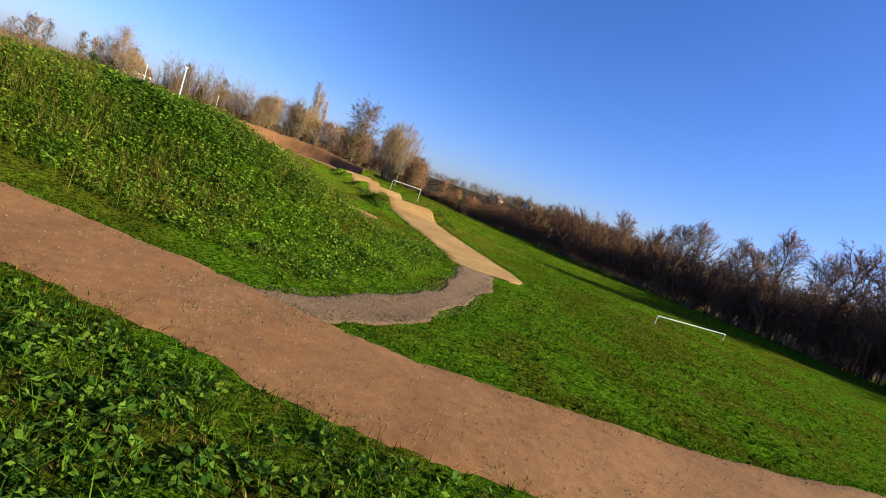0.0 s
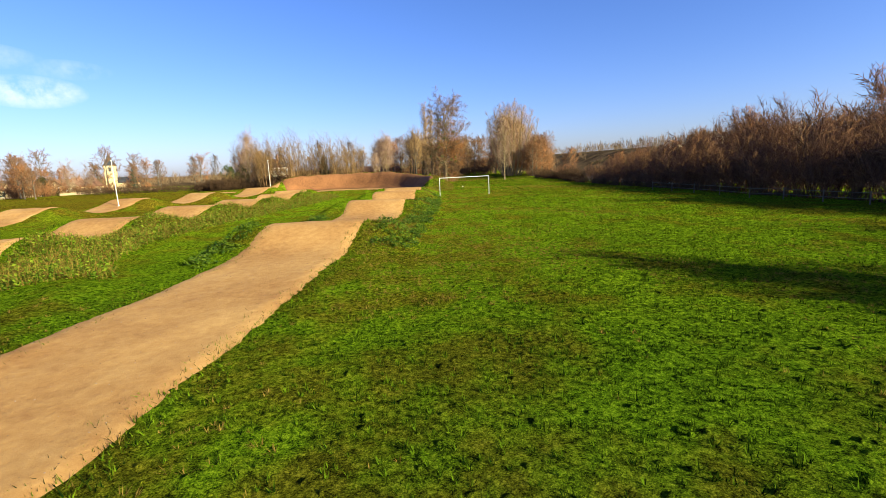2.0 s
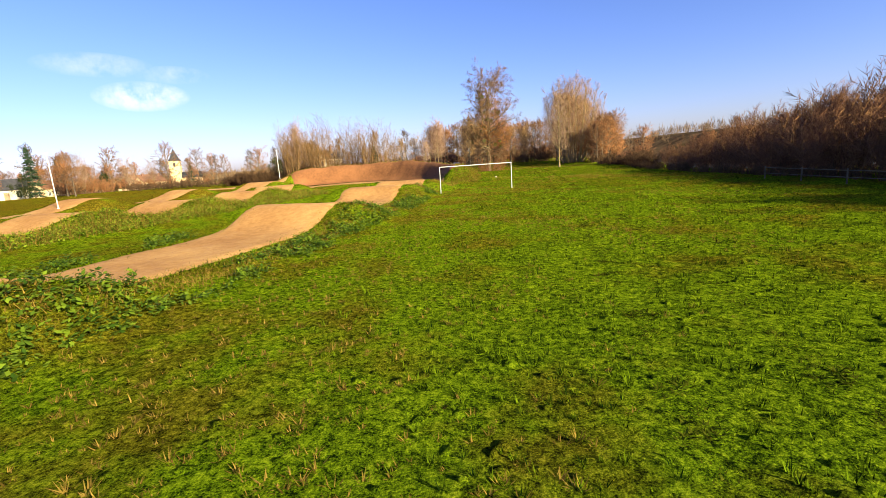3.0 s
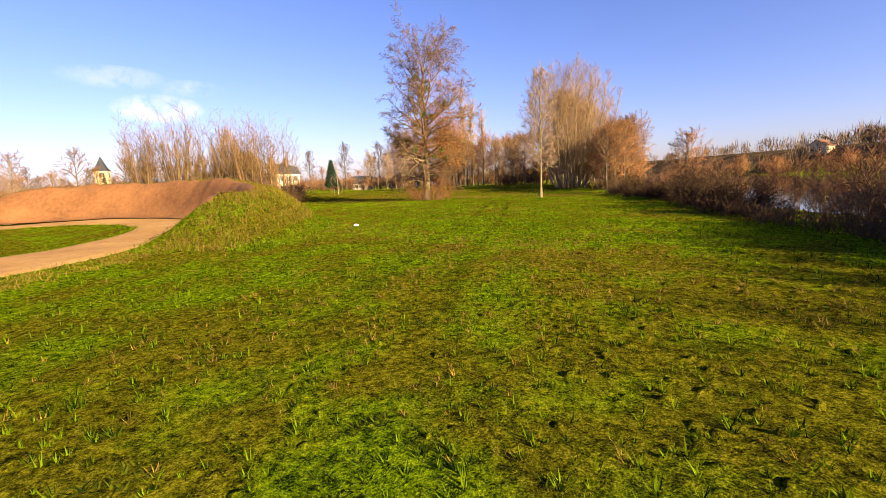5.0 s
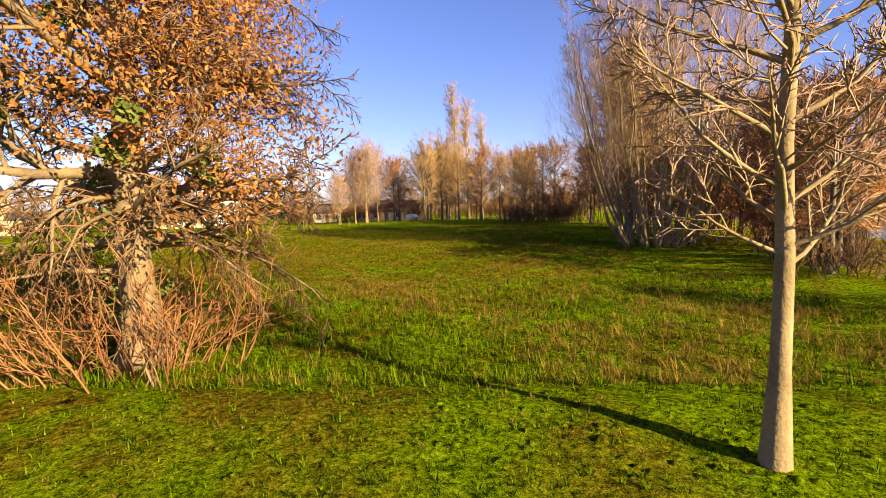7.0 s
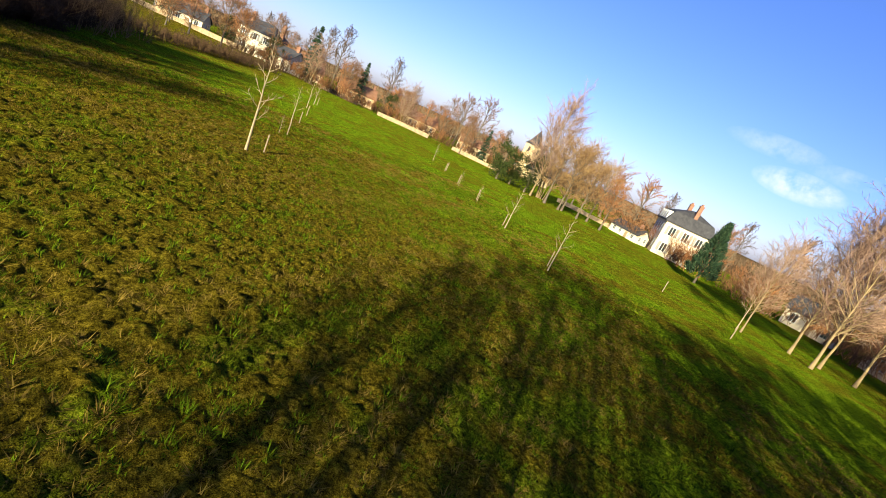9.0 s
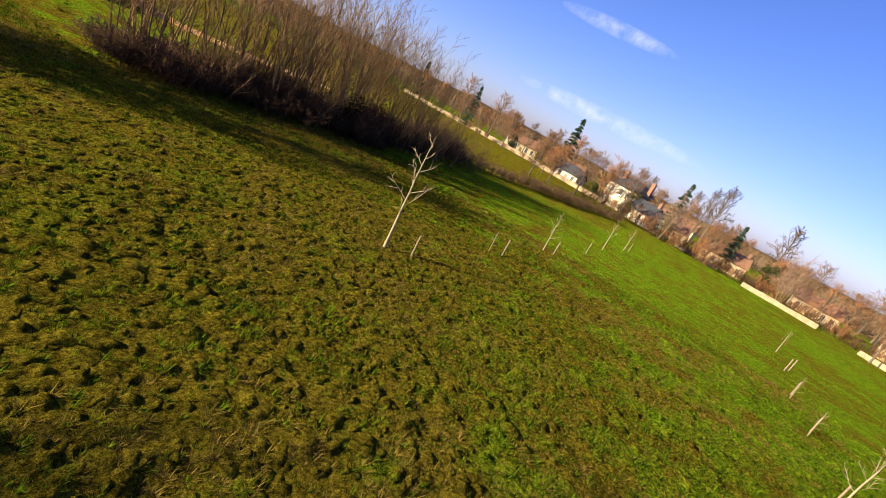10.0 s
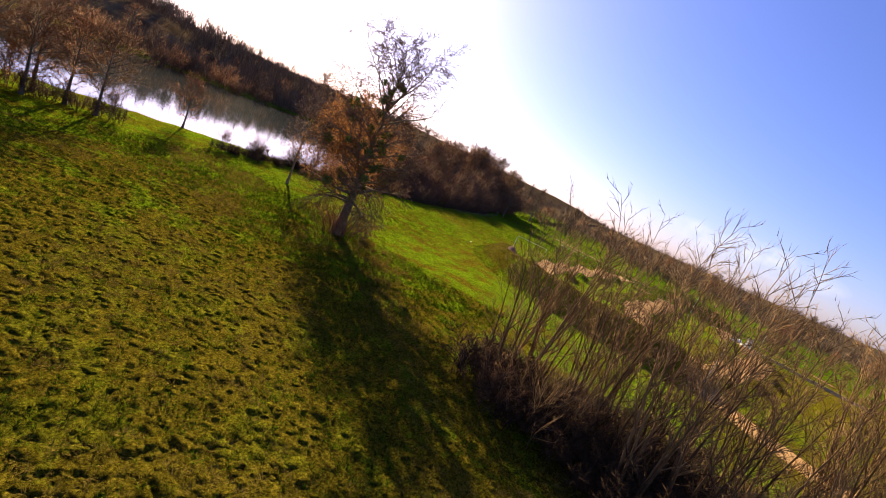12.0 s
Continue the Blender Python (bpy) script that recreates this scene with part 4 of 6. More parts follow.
# trees beyond the lime, along the water and in the park
for kind, x, y, s in (("round_rust", 22.0, 54.0, 0.72), ("round_rust", 24.6, 56.0, 0.8), ("round_brown", 26.4, 60.0, 0.9), ("round_brown", 23.8, 58.5, 0.85), ("round_rust", 27, 66, 0.85), ("tall_brown", 17.5, 67.5, 1.12), ("gold", 19.5, 71.0, 1.6), ("tall_brown", 21.0, 75.0, 1.15), ("tall_brown", 23.0, 79.0, 1.15), ("gold", 25.5, 83.0, 1.6), ("tall_brown", 28.0, 86.5, 1.15), ("tall_brown", 30.5, 90.0, 1.1), ("tall_brown", 19.0, 68.5, 1.0), ("tall_brown", 24.5, 81.5, 1.05), ("round_brown", 27, 70, 0.95), ("round_rust", 23, 72, 0.9), ("round_brown", 24, 80, 1.0), ("round_rust", 30, 77, 0.9), ("round_rust", 21, 88, 0.95), ("round_brown", 27, 90, 0.95),
                      ("poplar", 3.4, 124.0, 1.12), ("poplar", 6.0, 126.5, 1.02), ("poplar", 9.0, 128.5, 0.9), ("gold", -2.5, 112, 1.1), ("round_rust", -10, 126, 1.0), ("gold", 1.5, 120, 1.0), ("gold", 14, 98, 0.9), ("round_brown", -5, 150, 1.2),
                      ("round_rust", 16, 116, 0.95), ("round_brown", 21, 110, 0.9), ("tall_brown", 24, 100, 0.8), ("round_brown", 1, 142, 1.1), ("round_rust", 8, 132, 0.95), ("round_brown", 14, 128, 0.95), ("round_rust", -13, 152, 1.0),
                      ("fine", -15.8, 114.0, 0.92), ("fine", -13.2, 112.3, 1.0), ("fine", -12.2, 118.0, 1.0), ("fine", -17.4, 109.0, 0.6), ("fine", -14.2, 116.0, 0.95), ("round_brown", -11, 143, 1.05), ("gold", 0.0, 137, 1.4), ("gold", -2.5, 133, 1.1),
                      ("gold", -28.5, 150, 0.95), ("gold", -23, 154, 1.0), ("round_brown", 20, 130, 1.0), ("round_rust", 28, 116, 1.0), ("round_brown", 32, 100, 0.95),
                      ("gold", -59.0, 116.0, 1.15), ("gold", -59.0, 120.0, 1.05), ("gold", -56.5, 121.6, 1.0), ("fine", -61.5, 114.5, 1.5), ("gold", -57.5, 118.0, 1.05), ("gold", -64, 124, 1.2), ("round_rust", -54, 125, 0.8), ("gold", -61, 128, 1.1), ("pink", -66, 120, 1.2),
                      ("round_brown", -100, 62, 0.8), ("tall_brown", -106, 71, 0.75), ("round_rust", -96, 57, 0.7), ("pink", -110, 80, 0.9), ("round_brown", -92, 54, 0.55), ("round_rust", -108, 52, 0.6), ("pink", -113, 105, 0.9), ("tall_brown", -100, 117, 0.7),
                      ("round_rust", -120, 64, 0.8), ("round_brown", -125, 91, 0.8), ("tall_brown", -132, 76, 0.7), ("round_brown", -130, 110, 0.8), ("pink", -120, 127, 0.9), ("round_rust", -110, 138, 0.7)):
    put(kind, x, y, s * (1.25 if y > 108 and x > -32 else 1.0))
for kind, x, y, s in (("gold", 0.5, 117, 1.3), ("gold", 3.8, 114, 1.2), ("gold", -2.5, 121, 1.25), ("round_rust", 8.0, 112, 1.2), ("gold", 2.0, 123, 1.4), ("gold", 11.5, 113, 1.15), ("round_brown", 17.0, 100, 1.0), ("brush_brown", 14.0, 110, 1.0), ("brush_rust", 18.5, 103, 1.0), ("brush_brown", 17.5, 90, 1.2), ("gold", 15.0, 107, 1.1),
                      ("brush_rust", 21.0, 52.0, 0.7), ("brush_rust", 23.6, 54.6, 0.8), ("brush_brown", 25.2, 58.0, 1.0), ("brush_rust", 25.5, 62, 1.2), ("brush_rust", 28.0, 69, 1.3), ("brush_rust", 22.5, 57, 0.9), ("brush_rust", 23.0, 66, 1.4), ("brush_brown", 24.5, 74, 1.5), ("brush_rust", 22.5, 83, 1.4)):
    put(kind, x, y, s)
for k in range(70):
    b = radians(-16 + k * 1.6)
    d = 185 + 30 * math.sin(k * 1.7)
    put(("belt_brown", "belt_rust", "belt_tall")[k % 3], -10 - d * math.sin(b), 10 + d * math.cos(b), 1.05 + 0.25 * math.sin(k * 2.3), group="far tree belt")
for k in range(46):
    if not (k % 3 and 70 < -190 + k * 6.6 < 190):
        put(("belt_tall", "belt_rust", "belt_brown")[k % 3], 121 + 9 * math.sin(k * 2.1) + (k % 2) * 8, -190 + k * 6.6, 0.75 + 0.2 * math.sin(k * 1.3), group="far shore trees")
for k in range(56):
    put(("belt_brown", "belt_tall", "belt_rust")[k % 3], 36 - k * 4.6, -138 - 18 * math.sin(k * 0.9) - (k % 2) * 14, 0.9 + 0.2 * math.sin(k * 1.9), group="far southern wood")
for k in range(40):
    put(("belt_rust", "belt_brown", "belt_tall")[k % 3], -172 - 20 * math.sin(k * 1.1), -130 + k * 4.4, 0.75 + 0.2 * math.sin(k * 1.9), group="far western trees")
# hedges and garden trees in front of the houses
for k in range(34):
    t = k / 33
    x, y = -103 - 12 * math.sin(3.0 * t) + rw.uniform(-2, 2), 64 + 74 * t
    put(("brush_brown", "brush_dark", "brush_rust")[k % 3], x, y, rw.uniform(0.5, 0.8) * (1.6 if k % 3 == 1 else 1.0), group="garden hedges")
for k in range(30):
    t = k / 29
    put(("belt_brown", "belt_rust", "round_brown")[k % 3], -138 - 14 * math.sin(2.2 * k), 10 + 145 * t, rw.uniform(0.55, 0.85), group="garden trees")
for k in range(34):
    t = k / 33
    put(("brush_brown", "brush_rust")[k % 2], -78 + 106 * t, 150 + 5 * math.sin(k * 1.3) - 10 * t, rw.uniform(0.7, 1.0), group="park hedge")


def far_wood(name, seed, n, r0, r1, a0, a1, label, tall=(5, 11)):
    """Woods too far off to tell their trees apart: sprays of upright twig shapes."""
    g = np.random.default_rng(seed)
    an = np.radians(g.uniform(a0, a1, n))
    rr_ = r0 + (r1 - r0) * g.random(n) ** 1.4
    x, y = -20 - rr_ * np.sin(an), 10 + rr_ * np.cos(an)
    keep = (fbm(x, y, 0.013) + 0.5 * fbm(x, y, 0.03) > -0.35) & ~((x > 16) & (x < 118) & (y > -150) & (y < 150))
    x, y = x[keep], y[keep]
    n, per = len(x), 40
    hh = np.repeat(g.uniform(tall[0], tall[1], n), per)
    z = np.repeat(H(x, y), per)
    u = g.random(n * per)
    b1, q = g.uniform(0, 6.283, n * per), g.random(n * per) ** 0.5
    spread = np.repeat(g.uniform(1.6, 3.4, n), per)
    cx, cy = np.repeat(x, per) + q * spread * np.cos(b1), np.repeat(y, per) + q * spread * np.sin(b1)
    cz = z + hh * (0.05 + 0.6 * u * np.sqrt(np.clip(1 - q * q * 0.6, 0, 1)))
    ln, wd, dr = hh * g.uniform(0.2, 0.42, n * per), g.uniform(0.06, 0.15, n * per), g.uniform(0, 3.14, n * per)
    v = np.empty((n * per, 3, 3))
    v[:, 0] = np.stack([cx - wd * np.cos(dr), cy - wd * np.sin(dr), cz], -1)
    v[:, 1] = np.stack([cx + wd * np.cos(dr), cy + wd * np.sin(dr), cz], -1)
    v[:, 2] = np.stack([cx + g.normal(0, 0.5, n * per), cy + g.normal(0, 0.5, n * per), cz + ln], -1)
    return tagged(new(name, fast_mesh(name, v.reshape(-1, 3), np.arange(n * per * 3).reshape(-1, 3), FAR_WOOD)), label, "wood", kind="stuff")


far_wood("far_wood", 5, 3600, 215, 620, -60, 170, "brown leafless woods on the skyline")
far_wood("far_wood", 8, 1500, 142, 250, 205, 262, "leafless trees on the slope over the far bank", (6, 12))
far_wood("far_wood", 6, 3000, 165, 520, 170, 300, "dark leafless wooded slope beyond the pond")

for k in range(34):
    put(("brush_brown", "brush_rust")[k % 2], 113 + 5 * math.sin(k * 1.9), -60 + 7.0 * k, rw.uniform(1.0, 1.5), group="far shore brush")
for (ax, ay), (bx_, by_), n_ in (((-62, -52), (-120, -28), 14), ((-75, -88), (-150, -66), 16), ((-118, -30), (-122, 0), 8), ((-64, -70), (-84, -120), 12)):
    for k in range(n_):
        t = (k + rw.uniform(-0.3, 0.3)) / n_
        put(("brush_brown", "brush_dark", "belt_rust")[k % 3], ax + (bx_ - ax) * t, ay + (by_ - ay) * t, rw.uniform(0.45, 0.7), group="field hedges")


# ---- buildings ----
def wall_part(root, name, w, d, h, mat, z0=-0.6):
    bm = bmesh.new()
    box(bm, -w / 2, -d / 2, z0, w / 2, d / 2, h)
    return part(name, bm, mat, root)


def gable_roof(root, w, d, h, rise, mat, over=0.35, name="roof"):
    bm = bmesh.new()
    x, y = w / 2 + over, d / 2 + over
    lo = h - over * rise / (d / 2)
    t = 0.18
    a = [bm.verts.new(p) for p in ((-x, -y, lo), (x, -y, lo), (x, 0, h + rise), (-x, 0, h + rise), (x, y, lo), (-x, y, lo))]
    b = [bm.verts.new((v.co.x, v.co.y, v.co.z + t)) for v in a]
    for q in ((0, 1, 2, 3), (3, 2, 4, 5)):
        bm.faces.new([b[i] for i in q])
        bm.faces.new([a[i] for i in reversed(q)])
    for i, j in ((0, 1), (1, 2), (2, 4), (4, 5), (5, 3), (3, 0)):
        bm.faces.new([a[i], a[j], b[j], b[i]])
    roof = part(name, bm, mat, root)
    for sx in (-1, 1):
        g = bmesh.new()
        v = [g.verts.new((sx * w / 2, yy, zz)) for yy, zz in ((-d / 2, h), (d / 2, h), (0, h + rise))]
        v2 = [g.verts.new((sx * (w / 2 - 0.3), yy, zz)) for yy, zz in ((-d / 2, h), (d / 2, h), (0, h + rise))]
        g.faces.new(v if sx > 0 else v[::-1])
        g.faces.new(v2[::-1] if sx > 0 else v2)
        part("gable", g, root["wall_mat"] and bpy.data.materials[root["wall_mat"]], root)
    return roof


def hip_roof(root, w, d, h, rise, mat, ridge=0.4, over=0.35, mansard=0.0):
    bm = bmesh.new()
    x, y = w / 2 + over, d / 2 + over
    rings = [(x, y, h), (x, y, h + 0.2)]
    if mansard:
        rings.append((x - 0.9, y - 0.9, h + mansard))
    vs = [[bm.verts.new(p) for p in ((-a, -b, z), (a, -b, z), (a, b, z), (-a, b, z))] for a, b, z in rings]
    bm.faces.new(vs[0][::-1])
    for r0, r1 in zip(vs[:-1], vs[1:]):
        for i in range(4):
            bm.faces.new([r0[i], r0[(i + 1) % 4], r1[(i + 1) % 4], r1[i]])
    rx, zt = w / 2 * ridge, h + (mansard or 0.2) + rise
    a, b = bm.verts.new((-rx, 0, zt)), bm.verts.new((rx, 0, zt))
    t = vs[-1]
    for f in ((t[0], t[1], b, a), (t[1], t[2], b), (t[2], t[3], a, b), (t[3], t[0], a)):
        bm.faces.new(f)
    return part("roof", bm, mat, root)


def chimney_part(root, x, y, z0, z1, mat=BRICK, s=0.45):
    bm = bmesh.new()
    box(bm, x - s, y - s * 0.7, z0, x + s, y + s * 0.7, z1)
    box(bm, x - s - 0.08, y - s * 0.7 - 0.08, z1, x + s + 0.08, y + s * 0.7 + 0.08, z1 + 0.18)
    box(bm, x - s * 0.6, y - 0.15, z1 + 0.18, x - s * 0.1, y + 0.15, z1 + 0.5)
    box(bm, x + s * 0.1, y - 0.15, z1 + 0.18, x + s * 0.6, y + 0.15, z1 + 0.5)
    return part("chimney", bm, mat, root)


def window_part(root, x, z, w, h, side, depth, mat_sh=None):
    """A window on the wall facing side (0 -y, 1 +x, 2 +y, 3 -x), with frame, pane and shutters."""
    m = Matrix.Rotation(radians(90 * side), 4, "Z")
    bm = bmesh.new()
    e = 0.10
    for x0, x1, z0, z1 in ((x - w / 2 - e, x + w / 2 + e, z + h, z + h + e), (x - w / 2 - e, x + w / 2 + e, z - e, z), (x - w / 2 - e, x - w / 2, z, z + h), (x + w / 2, x + w / 2 + e, z, z + h), (x - 0.03, x + 0.03, z, z + h)):
        box(bm, x0, -depth - 0.07, z0, x1, -depth + 0.05, z1)
    bm.transform(m)
    wob = part("window", bm, WHITE_PAINT, root)
    bm = bmesh.new()
    box(bm, x - w / 2, -depth - 0.02, z, x + w / 2, -depth + 0.03, z + h)
    bm.transform(m)
    part("pane", bm, GLASS, wob)
    if mat_sh:
        for sx in (-1, 1):
            bm = bmesh.new()
            xc = x + sx * (w * 0.78 + e)
            box(bm, xc - w * 0.26, -depth - 0.09, z - 0.05, xc + w * 0.26, -depth - 0.012, z + h + 0.05)
            bm.transform(m)
            part("shutter", bm, mat_sh, wob)
    return wob


def house(name, w, d, h, rise, wall_mat, roof_mat, storeys, bays, label, hip=False, mansard=0.0, chimneys=((0.4, 0),), sh=SHUTTER):
    root = new(name)
    root["wall_mat"] = wall_mat.name
    wall_part(root, "wall", w, d, h, wall_mat)
    if hip:
        hip_roof(root, w, d, h, rise, roof_mat, 0.45, 0.35, mansard)
    else:
        gable_roof(root, w, d, h, rise, roof_mat)
    sh_h = h / storeys
    for side, wid, dep in ((0, w, d / 2), (2, w, d / 2), (1, d, w / 2), (3, d, w / 2)):
        nb = bays if side in (0, 2) else max(1, int(bays * d / w))
        for s in range(storeys):
            for b in range(nb):
                x = wid * ((b + 0.5) / nb - 0.5) * 0.9
                if s == 0 and side == 0 and b == nb // 2:
                    bm = bmesh.new()
                    box(bm, x - 0.55, -dep - 0.06, 0, x + 0.55, -dep + 0.02, 2.15)
                    part("door", bm, WOOD, root)
                    continue
                window_part(root, x, s * sh_h + 0.9, 0.95, sh_h * 0.5, side, dep, sh if wid / nb > 2.4 else None)
    for cx, cy in chimneys:
        chimney_part(root, cx * w, cy * d, h + rise * 0.3 + mansard * 0.5, h + rise + mansard + 1.0)
    if mansard:
        for b in range(bays):
            x = w * ((b + 0.5) / bays - 0.5) * 0.85
            bm = bmesh.new()
            y0 = -d / 2 - 0.30
            box(bm, x - 0.55, y0, h + 0.25, x + 0.55, y0 + 1.2, h + mansard * 0.85)
            part("dormer", bm, WHITE_PAINT, root)
    return tagged(root, label, "house")


manor = house("manor_house", 9.8, 8.0, 6.2, 1.3, RENDERED, SLATE, 2, 4, "white manor house with slate mansard roof and tall chimneys", True, 2.2, ((0.40, 0), (-0.40, 0)))
place(manor, -61.0, 152.0, -40, 1.1, 0.0)
annex = house("annex_house", 12.0, 6.0, 2.7, 2.2, RENDERED, SLATE, 1, 4, "low cream outbuilding with a slate roof beside the manor", False, 0, ((0.3, 0),), None)
place(annex, -66.5, 145.0, 5, 0.62, 0.0)
villa = house("villa", 9.0, 8.0, 5.6, 2.6, RENDERED, SLATE, 2, 3, "cream two-storey villa with hipped slate roof", True, 0.0, ((0.45, 0), (-0.45, 0)))
place(villa, -138.0, 69.0, 60, 1.1, 0.0)
cot = house("cottage", 8.0, 6.0, 3.0, 2.4, RENDERED, SLATE, 1, 3, "small cream cottage with a steep slate roof", False, 0, ((0.4, 0),), None)
place(cot, -126.0, 75.0, 40, 1.0, 0.0)
place(copy_thing(cot, Matrix.Identity(4)), -140.0, 52.0, 75, 0.9, 0.0)
row = house("long_house", 13.0, 7.0, 3.6, 2.8, OCHRE_WALL, TILE_ROOF, 1, 5, "ochre stone house with a brown tiled roof", False, 0, ((0.42, 0), (-0.3, 0)), None)
place(row, -180.0, 84.0, 80, 1.0, 0.0)
for b_, d_, s in ((97, 185, 0.9), (84, 150, 0.75), (78, 140, 0.8), (70, 150, 0.75), (63, 145, 0.75), (56, 190, 0.9), (103, 180, 0.9)):
    x, y, rz = 5.8 - d_ * math.sin(radians(b_)), 65.8 + d_ * math.cos(radians(b_)), b_ + 10
    place(copy_thing(row, Matrix.Identity(4)), x, y, rz, s, 0.0)
hillh = house("hill_house", 9.0, 7.0, 3.4, 2.4, OCHRE_WALL, TILE_ROOF, 1, 3, "small brown-roofed house on the slope over the pond", False, 0, ((0.4, 0),), None)
place(hillh, 156, 128, 50, 0.85, 0.0)
for x, y, rz in ((150, 146, 40), (158, 112, 60), (160, 98, 50), (162, 84, 80), (142, 168, 30)):
    place(copy_thing(hillh, Matrix.Identity(4)), x, y, rz, 0.85, 0.0)

barn = house("long_barn", 16.0, 6.0, 2.6, 2.6, OCHRE_WALL, TILE_ROOF, 1, 5, "long low stone barn with a red-brown tiled roof", False, 0, (), None)
place(barn, -14.0, 147.0, -8, 1.0, 0.0)
place(copy_thing(cot, Matrix.Identity(4)), -32.0, 152.0, 15, 0.9, 0.0)

# church
church = new("church")
church["wall_mat"] = OCHRE_WALL.name
bm = bmesh.new()
box(bm, -2.4, -2.4, -1, 2.4, 2.4, 12.5)
box(bm, -2.6, -2.6, 8.6, 2.6, 2.6, 8.9)
part("tower", bm, OCHRE_WALL, church)
for s_ in range(4):
    bm = bmesh.new()
    box(bm, -0.5, -2.46, 9.6, 0.5, -2.38, 11.6)
    bm.transform(Matrix.Rotation(radians(90 * s_), 4, "Z"))
    part("belfry_opening", bm, SLATE, church)
bm = bmesh.new()
base = [bm.verts.new(p) for p in ((-2.7, -2.7, 12.4), (2.7, -2.7, 12.4), (2.7, 2.7, 12.4), (-2.7, 2.7, 12.4))]
mid = [bm.verts.new(p) for p in ((-1.7, -1.7, 13.9), (1.7, -1.7, 13.9), (1.7, 1.7, 13.9), (-1.7, 1.7, 13.9))]
tip = bm.verts.new((0, 0, 18.6))
bm.faces.new(base[::-1])
for i in range(4):
    bm.faces.new([base[i], base[(i + 1) % 4], mid[(i + 1) % 4], mid[i]])
    bm.faces.new([mid[i], mid[(i + 1) % 4], tip])
part("spire", bm, SLATE, church)
bm = bmesh.new()
box(bm, 2.4, -3.0, -1, 11, 3.0, 4.0)
part("nave", bm, OCHRE_WALL, church)
bm = bmesh.new()
a = [bm.verts.new(p) for p in ((2.4, -3.3, 3.9), (11.3, -3.3, 3.9), (11.3, 0, 6.8), (2.4, 0, 6.8), (11.3, 3.3, 3.9), (2.4, 3.3, 3.9))]
for q in ((0, 1, 2, 3), (3, 2, 4, 5), (1, 4, 2), (0, 3, 5), (0, 5, 4, 1)):
    bm.faces.new([a[i] for i in q])
part("nave_roof", bm, SLATE, church)
tagged(church, "ochre stone church with a slate spire above the trees", "church")
place(church, -124, 151.5, 20, 0.84, 0.0)

# garden wall of the houses
def long_wall(pts, h, label):
    for (ax, ay), (bx, by) in zip(pts[:-1], pts[1:]):
        ln = math.hypot(bx - ax, by - ay)
        bm = bmesh.new()
        n = max(1, int(ln / 3))
        root = new("garden_wall")
        for i in range(n):
            t0, t1 = i / n, (i + 1) / n
            x0, y0, x1, y1 = ax + (bx - ax) * t0, ay + (by - ay) * t0, ax + (bx - ax) * t1, ay + (by - ay) * t1
            z = Hz((x0 + x1) / 2, (y0 + y1) / 2)
            dx, dy = (x1 - x0) / (ln / n), (y1 - y0) / (ln / n)
            vs = [bm.verts.new((px - dy * o, py + dx * o, zz)) for zz in (z - 0.6, z + h + 0.05 * math.sin(i * 2.1)) for px, py, o in ((x0, y0, -0.22), (x1, y1, -0.22), (x1, y1, 0.22), (x0, y0, 0.22))]
            for f in ((0, 1, 2, 3), (4, 7, 6, 5), (0, 4, 5, 1), (2, 6, 7, 3), (0, 3, 7, 4), (1, 5, 6, 2)):
                bm.faces.new([vs[j] for j in f])
        part("masonry", bm, STONE_WALL, root)
        tagged(root, label, "wall", kind="structure")


long_wall([(-158, -22), (-140, 8), (-134, 42), (-122, 66)], 1.1, "long pale stone garden wall at the edge of the meadow")
for a_, b_ in (((-118, 84), (-115, 93)), ((-113, 98), (-108, 111)), ((-105, 117), (-96, 128)), ((-84, 138), (-72, 145))):
    long_wall([a_, b_], 0.9, "low pale stone garden wall below the houses")


for k in range(11):
    t = (k + 0.5) / 11
    put(("brush_dark", "brush_brown")[k % 2], -136.5 + 6 * t, 8 + 36 * t, 0.3 + 0.2 * math.sin(k * 2.7) ** 2, group="bushes at the wall")


# ---- conifers ----
def conifer(name, seed, height, reach, label, cone=False, mat=NEEDLES):
    rnd = random.Random(seed)
    root = new(name)
    pts = trunk_runs(rnd, height, height * 0.016, 0.005, 8, 1.3)
    child("trunk", runs_mesh("trunk", [(pts, 6)], BARK), root)
    vs, fs = [], []
    tiers = int(height * (5 if cone else 2.3))
    for k in range(tiers):
        u = (k + rnd.random()) / tiers
        z = height * (0.06 + 0.93 * u)
        lim = reach * (1 - u) ** (0.85 if cone else 0.75) * (1 if cone else rnd.uniform(0.65, 1.15))
        for j in range(14 if cone else 6):
            az = rnd.uniform(0, 6.283)
            d = Vector((math.cos(az), math.sin(az), 0.5 if cone else -0.18)).normalized()
            for q in range(10 if cone else 16):
                t = lim * rnd.uniform(0.55, 1.03) if cone else lim * (q + rnd.random()) / 16
                c = Vector((0, 0, z)) + d * t + Vector((rnd.gauss(0, 0.12), rnd.gauss(0, 0.12), rnd.gauss(0, 0.10)))
                a = (d + Vector((rnd.gauss(0, 0.5), rnd.gauss(0, 0.5), rnd.gauss(0, 0.3) + (0.8 if cone else -0.2)))).normalized()
                b = a.orthogonal().normalized()
                b.rotate(Matrix.Rotation(rnd.uniform(0, 6.28), 3, a))
                s = rnd.uniform(0.18, 0.34) * (1 if cone else 1.25)
                i0 = len(vs)
                vs += [c - a * s * 0.5 - b * s * 0.3, c - a * s * 0.5 + b * s * 0.3, c + a * s]
                fs.append((i0, i0 + 1, i0 + 2))
    child("foliage", as_mesh("foliage", vs, fs, mat), root)
    return tagged(root, label, "tree")


